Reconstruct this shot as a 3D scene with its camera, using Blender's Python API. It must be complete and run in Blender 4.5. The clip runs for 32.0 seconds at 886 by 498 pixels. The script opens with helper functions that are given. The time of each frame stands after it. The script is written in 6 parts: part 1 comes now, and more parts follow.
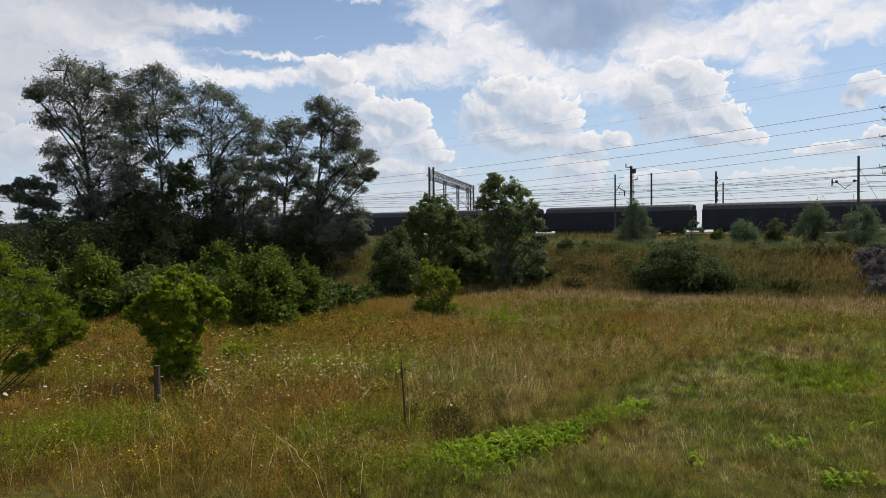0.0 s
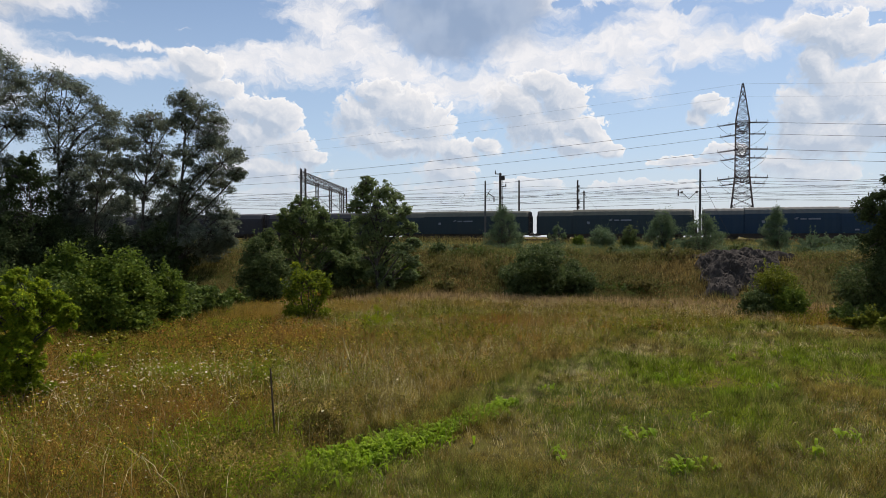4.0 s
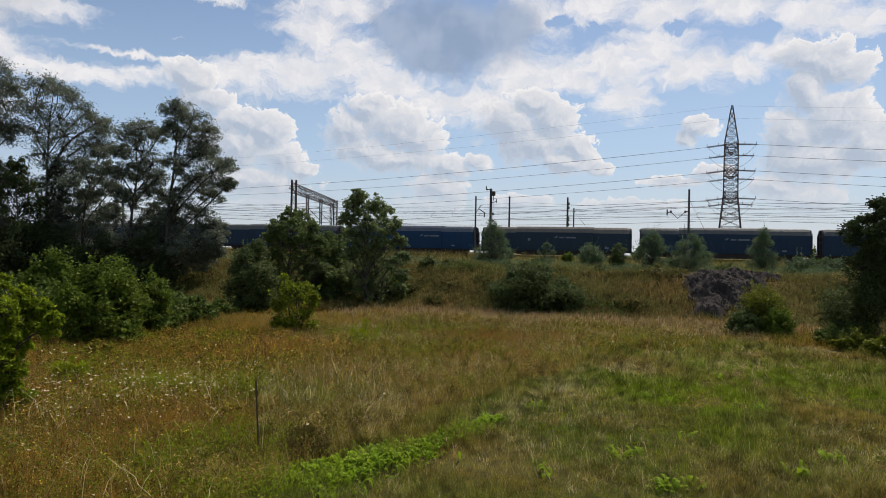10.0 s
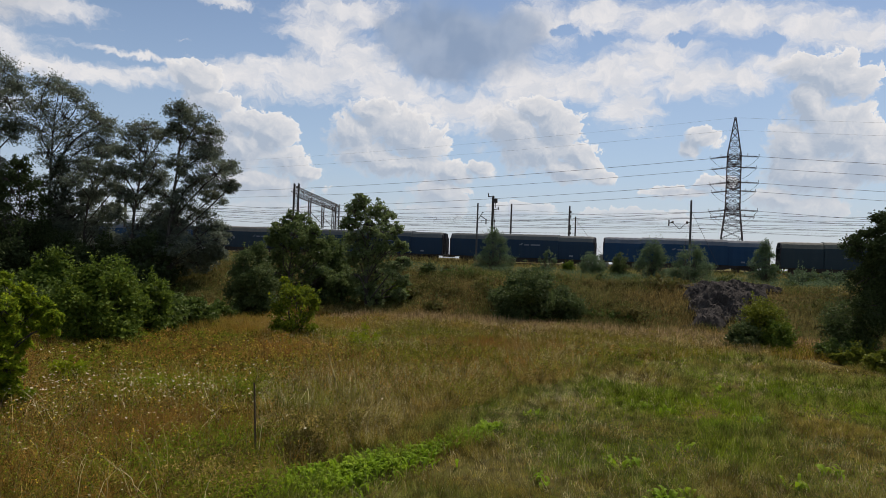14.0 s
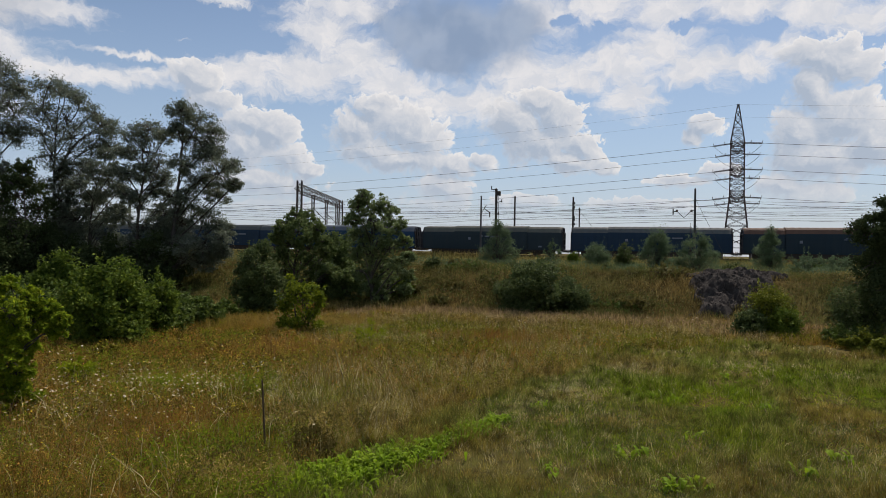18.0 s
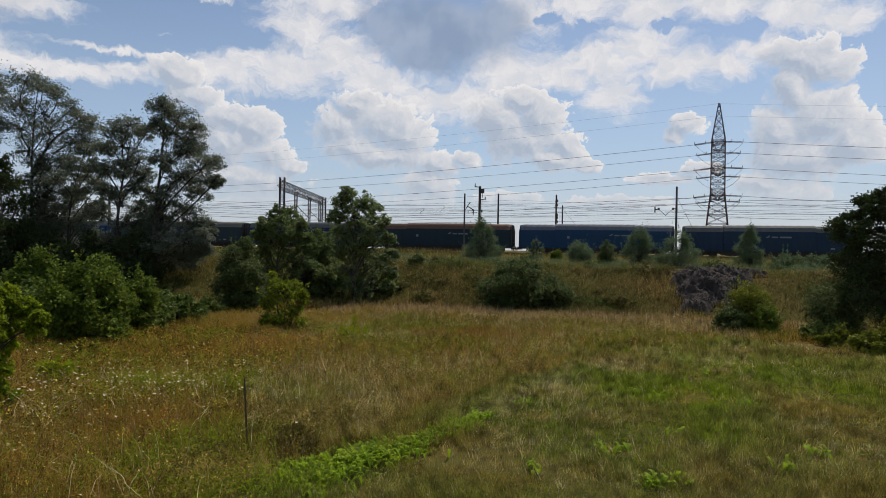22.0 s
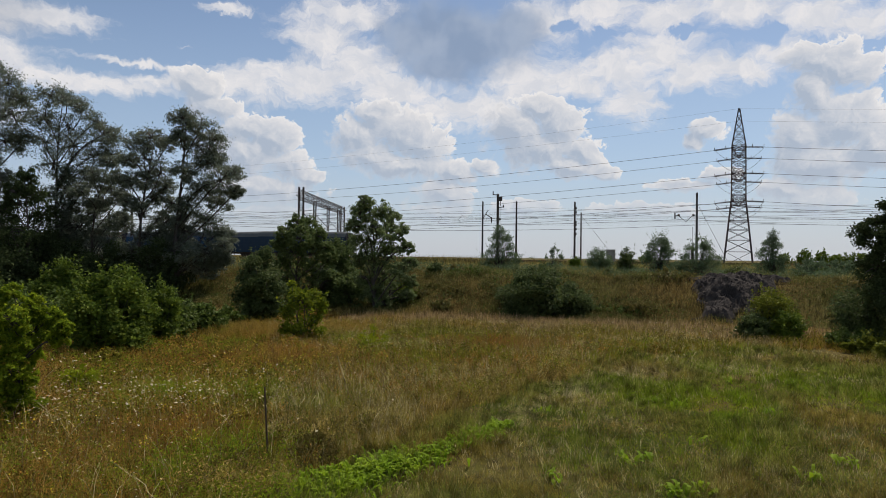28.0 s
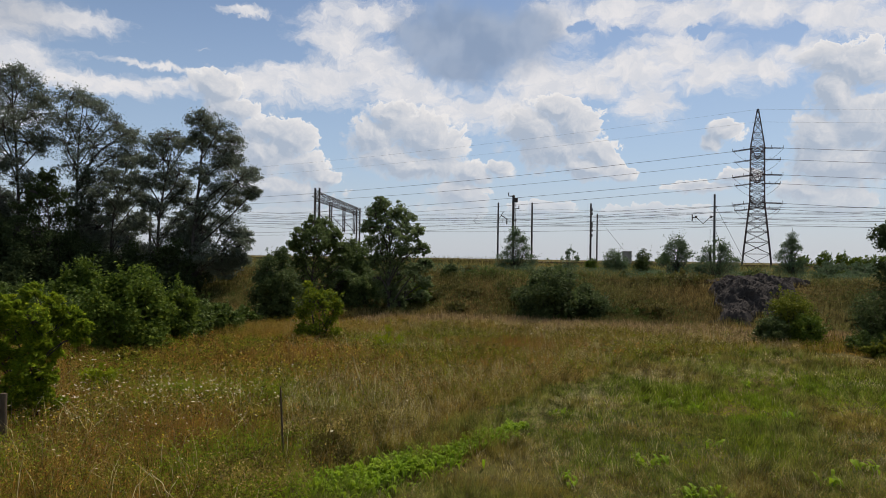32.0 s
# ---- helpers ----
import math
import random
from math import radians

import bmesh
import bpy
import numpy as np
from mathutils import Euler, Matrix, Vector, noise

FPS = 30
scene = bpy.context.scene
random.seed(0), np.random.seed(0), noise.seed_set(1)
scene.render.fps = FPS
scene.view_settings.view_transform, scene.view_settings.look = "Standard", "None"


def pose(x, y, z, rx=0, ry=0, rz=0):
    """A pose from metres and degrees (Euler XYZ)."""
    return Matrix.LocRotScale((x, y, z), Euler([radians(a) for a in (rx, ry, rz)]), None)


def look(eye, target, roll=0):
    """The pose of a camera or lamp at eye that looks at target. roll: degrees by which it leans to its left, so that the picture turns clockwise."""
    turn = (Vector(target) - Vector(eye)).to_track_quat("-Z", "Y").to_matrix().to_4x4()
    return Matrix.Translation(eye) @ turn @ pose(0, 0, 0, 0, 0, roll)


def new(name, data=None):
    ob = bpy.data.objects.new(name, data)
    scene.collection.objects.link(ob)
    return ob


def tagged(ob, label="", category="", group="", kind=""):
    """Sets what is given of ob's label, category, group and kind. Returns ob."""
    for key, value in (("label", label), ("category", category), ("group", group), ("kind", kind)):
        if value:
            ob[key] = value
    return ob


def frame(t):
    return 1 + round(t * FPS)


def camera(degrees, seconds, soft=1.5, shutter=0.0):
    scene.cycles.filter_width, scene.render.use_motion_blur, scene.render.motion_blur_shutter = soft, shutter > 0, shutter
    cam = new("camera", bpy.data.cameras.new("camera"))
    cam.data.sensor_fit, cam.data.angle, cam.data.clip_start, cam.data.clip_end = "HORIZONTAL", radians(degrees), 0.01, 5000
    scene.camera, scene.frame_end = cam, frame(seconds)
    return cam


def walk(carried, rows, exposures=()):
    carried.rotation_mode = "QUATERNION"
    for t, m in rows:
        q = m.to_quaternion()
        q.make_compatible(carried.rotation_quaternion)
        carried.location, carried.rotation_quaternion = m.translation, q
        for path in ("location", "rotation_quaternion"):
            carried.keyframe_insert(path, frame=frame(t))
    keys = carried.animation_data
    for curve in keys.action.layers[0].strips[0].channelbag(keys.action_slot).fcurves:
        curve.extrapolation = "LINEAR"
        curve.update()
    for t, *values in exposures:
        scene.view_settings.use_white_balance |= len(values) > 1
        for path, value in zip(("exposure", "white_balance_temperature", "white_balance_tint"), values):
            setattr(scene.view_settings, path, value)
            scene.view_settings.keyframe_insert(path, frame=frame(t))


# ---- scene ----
EYE = 4.3
cam = camera(66.85, 32.0, soft=0.75)

# seconds, turn to the left, tilt up, roll (degrees): the camera is held by a person who stands still
PATH = """0 9.748 -1.276 -.534; .5 10.116 -1.346 -.77; 1 10.763 -1.291 -.583; 1.5 11.331 -1.324 -.704; 2 11.736 -1.149 -.81; 2.5 11.641 -1.054 -.574;
3 5.397 -1.115 .098; 3.5 .489 -.917 .575; 5.5 -2.193 -1.726 -.409; 6 -1.711 -1.738 -.018; 6.5 -2.22 -1.553 .286; 7 -2.358 -1.131 .599;
7.5 -2.314 -1.062 .153; 8 -2.026 -.836 .194; 8.5 -1.954 -.429 .859; 9 -1.877 -.165 1.121; 9.5 -1.906 -.032 1.319; 10 -1.939 .205 1.172;
10.5 -1.658 .338 1.308; 11 -1.719 .52 1.383; 11.5 -1.694 .588 1.858; 12 -1.92 .616 1.778; 12.5 -1.963 .838 1.968; 13 -1.891 .909 1.977;
13.5 -1.851 .831 2.344; 15.5 -1.384 .318 1.513; 16 -.741 .021 1.648; 16.5 -.923 -.262 1.14; 17 -1.188 -.272 1.471; 17.5 -1.386 .288 1.688;
18 -1.471 .199 1.004; 18.5 -1.705 -.069 .913; 19 -1.752 -.124 .574; 19.5 -1.758 -.207 .798; 20 -1.786 -.357 .956; 20.5 -2.122 -.379 1.087;
21 -2.414 -.325 1.148; 21.5 -2.583 -.233 .991; 22 -2.88 .002 1.059; 22.5 -2.593 .379 1.207; 23 -2.461 .498 1.47; 23.5 -2.281 .645 1.057;
24 -1.684 .502 .762; 24.5 -1.221 .435 .697; 25 -1.143 .461 .688; 25.5 -1.39 .437 .675; 27.5 -1.708 .71 1.125; 28 -1.305 .68 .684;
28.5 -1.029 .685 .727; 29 -1.033 .728 .784; 29.5 -.939 .461 .495; 30 -.889 .348 .25; 30.5 -.852 .425 .378; 31 -.135 .438 0; 31.5 .221 .736 .739; 32 0 .762 .878"""
rows = []
for line in PATH.split(";"):
    t, turn, tilt, roll = (float(v) for v in line.split())
    rows.append((t, pose(0, 0, EYE, 90 + tilt, 0, turn) @ pose(0, 0, 0, 0, 0, roll)))
walk(cam, rows, exposures=((0, 0.10, 6640, 12.5), (6, 0.13, 6640, 12.5), (9, 0.14, 6640, 12.5), (11, -0.1, 6640, 12.5), (32, -0.1, 6640, 12.5)))

# ---- world and sun ----
SUN_AZ, SUN_EL = 35.0, 57.0  # degrees to the right of +y, and up
SKY = 0.10
world = bpy.data.worlds.new("sky")
scene.world = world
world.use_nodes = True


class Nodes:
    """Short spelling for a node tree."""

    def __init__(self, tree):
        self.tree = tree

    def add(self, kind, ins=None, operation="", use_clamp=False, data_type="", interpolation_type=""):
        n = self.tree.nodes.new(kind)
        if operation:
            n.operation = operation
        if use_clamp:
            n.use_clamp = True
        if data_type:
            n.data_type = data_type
        if interpolation_type:
            n.interpolation_type = interpolation_type
        for k, v in (ins or {}).items():
            if isinstance(v, bpy.types.NodeSocket):
                self.tree.links.new(v, n.inputs[k])
            else:
                n.inputs[k].default_value = v
        return n

    def math(self, op, a, b=0.0, c=0.0, clamp=False):
        return self.add("ShaderNodeMath", {0: a, 1: b, 2: c}, operation=op, use_clamp=clamp).outputs[0]

    def mix(self, f, a, b):
        n = self.add("ShaderNodeMix", {0: f, 6: a, 7: b}, data_type="RGBA")
        return n.outputs[2]

    def ramp(self, f, lo, hi):
        return self.add("ShaderNodeMapRange", {0: f, 1: lo, 2: hi}, interpolation_type="SMOOTHSTEP").outputs[0]

    def noise(self, vec, scale, detail=4.0, rough=0.55):
        return self.add("ShaderNodeTexNoise", {"Vector": vec, "Scale": scale, "Detail": detail, "Roughness": rough})


def build_sky():
    w = Nodes(world.node_tree)
    w.tree.nodes.clear()
    sky = w.add("ShaderNodeTexSky")
    sky.sky_type, sky.sun_disc = "NISHITA", False
    sky.sun_elevation, sky.sun_rotation = radians(SUN_EL), radians(SUN_AZ)
    sky.air_density, sky.dust_density, sky.ozone_density = 1.0, 0.4, 1.5
    way = w.add("ShaderNodeTexCoord").outputs["Generated"]
    sep = w.add("ShaderNodeSeparateXYZ", {0: way})
    x, y, z = sep.outputs
    az = w.math("MULTIPLY", w.math("ARCTAN2", x, y), 57.29578)
    el = w.math("MULTIPLY", w.math("ARCSINE", z), 57.29578)
    flat = w.add("ShaderNodeCombineXYZ", {0: az, 1: el}).outputs[0]

    def vec(op, a, b, c=None):
        n = w.add("ShaderNodeVectorMath", {0: a, 1: b} if c is None else {0: a, 1: b, 2: c}, operation=op)
        return n.outputs[0]

    def puffs(at, scale, detail=2.0, rough=0.5):
        return w.noise(at, scale, detail, rough).outputs[0]

    def shifted(a, scale, amount, detail):
        q = vec("SUBTRACT", w.noise(a, scale, detail, 0.6).outputs["Color"], (0.5, 0.5, 0.5))
        return vec("MULTIPLY_ADD", q, (amount, amount * 0.8, 0), a)

    def field(blobs, at):
        """1 in the heart of the nearest blob, 0 on its rim, below 0 outside."""
        best = None
        for a, e, ra, re in blobs:
            q = vec("MULTIPLY_ADD", at, (1 / ra, 1 / re, 0), (-a / ra, -e / re, 0))
            d = w.add("ShaderNodeVectorMath", {0: q}, operation="LENGTH").outputs["Value"]
            best = d if best is None else w.math("SMOOTH_MIN", best, d, 0.3)
        return w.math("SUBTRACT", 1.0, best)

    def billow(at):
        """Rounded lumps with sharp creases, at four scales."""
        total = 0.0
        for scale, amount in ((0.34, 1.5), (0.8, 1.05), (1.9, 0.62), (4.6, 0.36)):
            n = w.math("ABSOLUTE", w.math("SUBTRACT", puffs(at, scale, 0.0), 0.5))
            total = w.math("MULTIPLY_ADD", n, amount, total)
        return w.math("SUBTRACT", total, 0.30)

    # azimuth, height, half width, half height of the clouds, in degrees
    heaps = ((-18.9, 13.4, 2.1, 1.2), (-17.6, 11.8, 2.1, 1.1), (-14.7, 10.3, 2.8, 1.3), (-12.6, 9.4, 1.9, 1.6), (-15.3, 8.3, 3.8, 2.2), (-11.7, 7.5, 2.2, 1.5), (-9.8, 6.6, 1.4, 0.8), (-14.1, 5.5, 4.1, 1.2),
             (-4.5, 12.0, 1.9, 1.1), (-6.2, 10.2, 2.2, 1.8), (-2.3, 10.4, 3.0, 2.0), (-0.2, 9.4, 2.2, 1.8), (-4.9, 8.4, 3.0, 1.4), (-1.5, 7.6, 3.9, 1.1), (2.3, 7.2, 2.0, 1.1), (4.8, 7.7, 1.2, 0.7), (1.2, 5.6, 2.4, 1.3), (0.7, 3.7, 2.4, 1.1), (-13.0, 3.4, 3.0, 0.8), (8.5, 4.2, 3.0, 0.7), (17.0, 4.0, 3.4, 0.7),
             (9.2, 12.7, 2.0, 0.9), (7.3, 11.1, 2.5, 1.9), (11.1, 11.0, 2.2, 1.9), (12.9, 8.9, 1.6, 1.3), (14.7, 7.3, 1.4, 0.5), (9.5, 9.2, 3.1, 2.0), (11.9, 7.6, 2.6, 0.9), (22.6, 10.2, 1.1, 0.9), (21.9, 9.4, 0.9, 0.7),
             (30.1, 14.8, 1.8, 1.2), (31.9, 14.0, 2.2, 1.6), (30.2, 12.4, 1.5, 1.8), (29.2, 9.4, 1.9, 1.8), (32.1, 10.0, 2.5, 2.1), (34.1, 8.4, 2.2, 2.1), (30.9, 7.2, 3.2, 2.1), (28.5, 5.6, 2.0, 1.0), (30.6, 4.5, 2.4, 1.2), (23.9, 6.7, 1.5, 0.6), (20.9, 6.0, 2.6, 0.5),
             (-44.5, 6.7, 1.2, 1.7), (-42.9, 8.1, 1.1, 0.6), (-41.5, 6.3, 2.2, 1.6), (-37.8, 5.4, 3.6, 2.1), (46, 9, 6, 4))
    veil = ((-32.4, 13.7, 2.4, 1.1), (-30.0, 12.8, 2.9, 0.8), (-25.2, 12.9, 5.2, 0.5), (-22.9, 14.7, 4.5, 0.3), (-15.7, 13.8, 4.3, 1.7), (-10.7, 14.6, 5.4, 1.9), (-9.2, 17.8, 3.8, 2.0), (-7.1, 19.8, 4.3, 1.4), (-6.1, 15.8, 4.3, 2.2),
            (-3.1, 13.9, 3.9, 1.7), (0.3, 12.4, 4.3, 1.6), (4.6, 12.6, 4.3, 1.9), (8.4, 14.8, 3.8, 2.7), (12.2, 14.7, 3.9, 1.8), (15.8, 15.3, 4.2, 1.8), (19.2, 16.4, 3.4, 2.1), (16.8, 12.6, 2.8, 1.5), (22.0, 14.7, 3.3, 1.6), (25.5, 14.6, 3.5, 1.2),
            (27.9, 15.6, 2.3, 0.9), (19.8, 19.3, 4.3, 1.7), (14.4, 19.9, 3.6, 1.5), (9.7, 19.6, 2.8, 1.7), (24.9, 19.0, 4.0, 1.4), (30.0, 17.6, 3.4, 1.5), (33.2, 17.0, 2.7, 1.5), (-30.1, 16.9, 4.4, 0.9), (-19.6, 16.5, 1.4, 0.3), (-16.9, 19.4, 1.8, 0.4),
            (-39.8, 15.5, 8.4, 2.4), (-40.7, 12.3, 6.2, 2.4), (-33.6, 13.7, 4.0, 1.5), (-28.5, 12.5, 4.5, 0.7), (-22.2, 13.5, 3.3, 0.5), (-36.5, 10.1, 4.9, 2.1), (-42.9, 9.7, 3.3, 1.6))
    holes = ((-16.6, 16.5, 5.4, 1.3), (11.1, 19.1, 1.2, 0.7), (14.7, 18.1, 1.1, 0.6), (20.9, 17.9, 1.5, 0.4), (26.9, 17.1, 1.7, 0.6), (32.6, 15.4, 1.7, 0.3), (-9.2, 10.8, 3.3, 1.0))
    dark = ((-0.6, 18.2, 3.9, 2.8), (3.5, 17.7, 5.3, 2.9), (7.1, 18.8, 3.3, 2.0), (1.1, 16.0, 3.5, 1.5))
    p = shifted(shifted(flat, 0.30, 1.6, 2.0), 1.3, 0.7, 5.0)
    soft = shifted(shifted(flat, 0.22, 3.2, 3.0), 1.0, 1.9, 7.0)
    # heaped clouds: a lumpy body, and the same body a little nearer the sun for its shading
    sunward = vec("ADD", p, (0.45, 0.5, 0))
    core, core_sun = field(heaps, p), field(heaps, sunward)
    lumps, lumps_sun = billow(p), billow(sunward)
    body = w.math("MULTIPLY_ADD", lumps, 1.15, w.math("ADD", core, 0.10))
    slope = w.math("SUBTRACT", core, core_sun)
    relief = w.math("SUBTRACT", lumps, lumps_sun)
    facing = w.ramp(slope, -0.30, 0.34)  # 1 on the side that looks at the sun
    edge = w.math("MULTIPLY_ADD", w.math("SUBTRACT", 1.0, facing), 0.50, 0.12)
    a_heap = w.math("DIVIDE", w.math("ADD", body, 0.04), edge, clamp=True)
    a_heap = w.math("MULTIPLY", w.math("SMOOTH_MIN", a_heap, 1.0, 0.2), w.math("MULTIPLY", w.ramp(el, 1.0, 6.0), 0.96), clamp=True)
    # torn high veil with blue holes
    streaks = puffs(vec("MULTIPLY", soft, (0.5, 1.2, 1)), 0.75, 8.0, 0.64)
    thin = w.math("MULTIPLY_ADD", w.math("SUBTRACT", streaks, 0.5), 2.0, field(veil, soft))
    thin = w.math("SUBTRACT", thin, w.math("MULTIPLY", w.ramp(field(holes, soft), -0.2, 0.7), 1.1))
    a_veil = w.math("MULTIPLY", w.ramp(thin, -0.36, 0.70), 0.93)
    # the sky beyond the view goes on with the same kind of broken cloud
    rest = puffs(flat, 0.045, 6.0, 0.6)
    above = w.math("MULTIPLY", w.ramp(el, 20.0, 28.0), w.ramp(rest, 0.50, 0.68))
    sides = w.math("MULTIPLY", w.ramp(w.math("ABSOLUTE", az), 46.0, 56.0), w.ramp(rest, 0.46, 0.66))
    a_veil = w.math("MAXIMUM", a_veil, w.math("MAXIMUM", above, sides))
    gloom = w.math("MULTIPLY_ADD", w.math("SUBTRACT", puffs(p, 0.30, 4.0, 0.5), 0.5), 1.3, field(dark, p))
    a_gloom = w.math("MULTIPLY", w.ramp(gloom, -0.30, 0.55), 0.95)
    dull = w.math("MULTIPLY", w.ramp(field(((-45, 12, 13, 8.5), (-36, 17, 9, 3)), soft), 0.0, 0.7), 0.72)
    haze = w.math("MULTIPLY", w.ramp(el, 9.0, -1.0), 0.72)
    # thin edges turned to the sun shine, thick hearts are blue-grey
    thick = w.ramp(body, 0.05, 0.75)
    light = w.math("MULTIPLY_ADD", facing, 0.60, 0.34)
    light = w.math("SUBTRACT", light, w.math("MULTIPLY", thick, 0.42))
    light = w.math("MULTIPLY_ADD", relief, 0.75, light, clamp=True)
    rim = w.math("MULTIPLY", w.ramp(body, 0.26, 0.02), facing)
    heap_tone = w.mix(light, (0.43, 0.51, 0.62, 1), (0.815, 0.82, 0.825, 1))
    heap_tone = w.mix(w.math("MULTIPLY", rim, 0.62), heap_tone, (0.95, 0.95, 0.935, 1))
    fold = w.ramp(puffs(soft, 0.5, 5.0, 0.6), 0.36, 0.64)
    veil_tone = w.mix(w.math("MULTIPLY", w.math("SUBTRACT", 1.0, fold), 0.55), (0.86, 0.86, 0.865, 1), (0.60, 0.655, 0.735, 1))
    shown = w.add("ShaderNodeVectorMath", {0: sky.outputs[0], 3: SKY}, operation="SCALE").outputs[0]
    shown = w.mix(w.math("MULTIPLY", w.ramp(el, 24.0, 4.0), 0.5), shown, (0.43, 0.575, 0.775, 1))
    shown = w.mix(a_veil, shown, veil_tone)
    shown = w.mix(a_gloom, shown, w.mix(w.ramp(puffs(p, 0.22, 3.0), 0.38, 0.62), (0.27, 0.365, 0.52, 1), (0.37, 0.46, 0.60, 1)))
    shown = w.mix(a_heap, shown, heap_tone)
    shown = w.mix(dull, shown, (0.47, 0.515, 0.585, 1))
    shown = w.mix(haze, shown, (0.545, 0.595, 0.665, 1))
    bg = w.add("ShaderNodeBackground", {0: shown, 1: 1.0})
    out = w.add("ShaderNodeOutputWorld")
    w.tree.links.new(bg.outputs[0], out.inputs[0])
    world.cycles.sampling_method = "MANUAL"
    world.cycles.sample_map_resolution = 512


build_sky()
sun = new("sun", bpy.data.lights.new("sun", "SUN"))
sun.data.energy, sun.data.angle, sun.data.color = 5.0, radians(0.53), (1.0, 0.91, 0.80)
a, e = radians(SUN_AZ), radians(SUN_EL)
toward = Vector((math.sin(a) * math.cos(e), math.cos(a) * math.cos(e), math.sin(e)))
sun.matrix_world = look(toward * 100, (0, 0, 0))
scene.view_settings.exposure = 0.0


# ---- materials ----
def material(name, rough=0.8, metal=0.0, spec=0.3):
    m = bpy.data.materials.new(name)
    m.use_nodes = True
    n = Nodes(m.node_tree)
    bsdf = next(q for q in m.node_tree.nodes if q.type == "BSDF_PRINCIPLED")
    bsdf.inputs["Roughness"].default_value, bsdf.inputs["Metallic"].default_value = rough, metal
    bsdf.inputs["Specular IOR Level"].default_value = spec
    return m, n, bsdf


def rgb(*c):
    return (*c, 1)


def worn(name, base, dirt, rough=0.6, metal=0.0, scale=1.5, amount=0.5, bump=0.0, spec=0.3):
    """A painted or mineral surface with stains at two scales."""
    m, n, b = material(name, rough, metal, spec)
    at = n.add("ShaderNodeTexCoord").outputs["Object"]
    f = n.ramp(n.noise(at, scale, 6.0, 0.65).outputs[0], 0.42, 0.72)
    g = n.noise(at, scale * 14, 3.0).outputs[0]
    c = n.mix(n.math("MULTIPLY", f, amount), base, dirt)
    c = n.mix(n.math("MULTIPLY", g, 0.35), c, dirt)
    n.tree.links.new(c, b.inputs["Base Color"])
    n.tree.links.new(n.math("MULTIPLY_ADD", f, 0.2, rough - 0.1, clamp=True), b.inputs["Roughness"])
    if bump:
        bp = n.add("ShaderNodeBump", {"Strength": bump, "Distance": 0.03, "Height": g})
        n.tree.links.new(bp.outputs[0], b.inputs["Normal"])
    return m


def leafy(name, colours, patch=0.25, through_light=0.35, gloss=0.25, rough=0.5, lush=0.0, mottle=0.0):
    """Leaves and blades: colour varies from patch to patch and from piece to piece, light shines through."""
    m, n, b = material(name, rough, 0.0, gloss)
    at = n.add("ShaderNodeNewGeometry")
    place, each = at.outputs["Position"], at.outputs["Random Per Island"]
    c1, c2, c3 = colours
    f = n.noise(place, patch, 4.0, 0.6).outputs[0]
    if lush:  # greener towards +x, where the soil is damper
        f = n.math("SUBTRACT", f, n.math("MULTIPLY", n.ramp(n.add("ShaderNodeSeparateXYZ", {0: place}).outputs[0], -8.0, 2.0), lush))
    f = n.ramp(f, 0.40, 0.62)
    c = n.mix(f, c1, c2)
    c = n.mix(n.math("MULTIPLY", n.ramp(n.noise(place, patch * 6, 2.0, 0.5).outputs[0], 0.50, 0.72), 0.6), c, c3)
    c = n.mix(n.math("MULTIPLY", n.ramp(each, 0.6, 1.0), 0.8), c, c3)
    dim = n.math("MULTIPLY_ADD", n.math("FRACT", n.math("MULTIPLY", each, 7.31)), 0.64 + mottle, 0.76 - mottle * 0.5)
    if mottle:  # tufts differ
        dim = n.math("MULTIPLY", dim, n.math("MULTIPLY_ADD", n.ramp(n.noise(place, 2.6, 3.0, 0.6).outputs[0], 0.36, 0.64), 1.25, 0.38))
    c = n.add("ShaderNodeVectorMath", {0: c, 3: dim}, operation="SCALE").outputs[0]
    n.tree.links.new(c, b.inputs["Base Color"])
    tr = n.add("ShaderNodeBsdfTranslucent", {0: c})
    mx = n.add("ShaderNodeMixShader", {0: through_light, 1: b.outputs[0], 2: tr.outputs[0]})
    out = next(q for q in m.node_tree.nodes if q.type == "OUTPUT_MATERIAL")
    n.tree.links.new(mx.outputs[0], out.inputs[0])
    return m


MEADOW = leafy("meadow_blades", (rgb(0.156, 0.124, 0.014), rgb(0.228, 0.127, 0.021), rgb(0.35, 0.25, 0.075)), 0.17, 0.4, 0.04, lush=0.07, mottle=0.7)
STRAW = leafy("dry_stalks", (rgb(0.31, 0.215, 0.042), rgb(0.28, 0.16, 0.025), rgb(0.39, 0.30, 0.09)), 0.3, 0.35)
MOWN = leafy("mown_blades", (rgb(0.110, 0.152, 0.018), rgb(0.162, 0.164, 0.030), rgb(0.29, 0.27, 0.09)), 0.22, 0.35, 0.08, mottle=0.6)
TURF = leafy("lush_turf", (rgb(0.105, 0.180, 0.008), rgb(0.13, 0.185, 0.010), rgb(0.19, 0.205, 0.03)), 0.5, 0.4, 0.08, mottle=0.5)
TAN = leafy("tan_dry_turf", (rgb(0.18, 0.145, 0.026), rgb(0.155, 0.112, 0.020), rgb(0.29, 0.235, 0.075)), 0.6, 0.3, 0.06, mottle=0.5)
LUSH = leafy("lush_meadow_blades", (rgb(0.105, 0.138, 0.011), rgb(0.14, 0.152, 0.012), rgb(0.25, 0.235, 0.042)), 0.4, 0.4, 0.04, mottle=0.7)
FOXY = leafy("foxy_meadow_blades", (rgb(0.27, 0.124, 0.022), rgb(0.29, 0.152, 0.030), rgb(0.37, 0.24, 0.07)), 0.4, 0.35, 0.04, mottle=0.6)
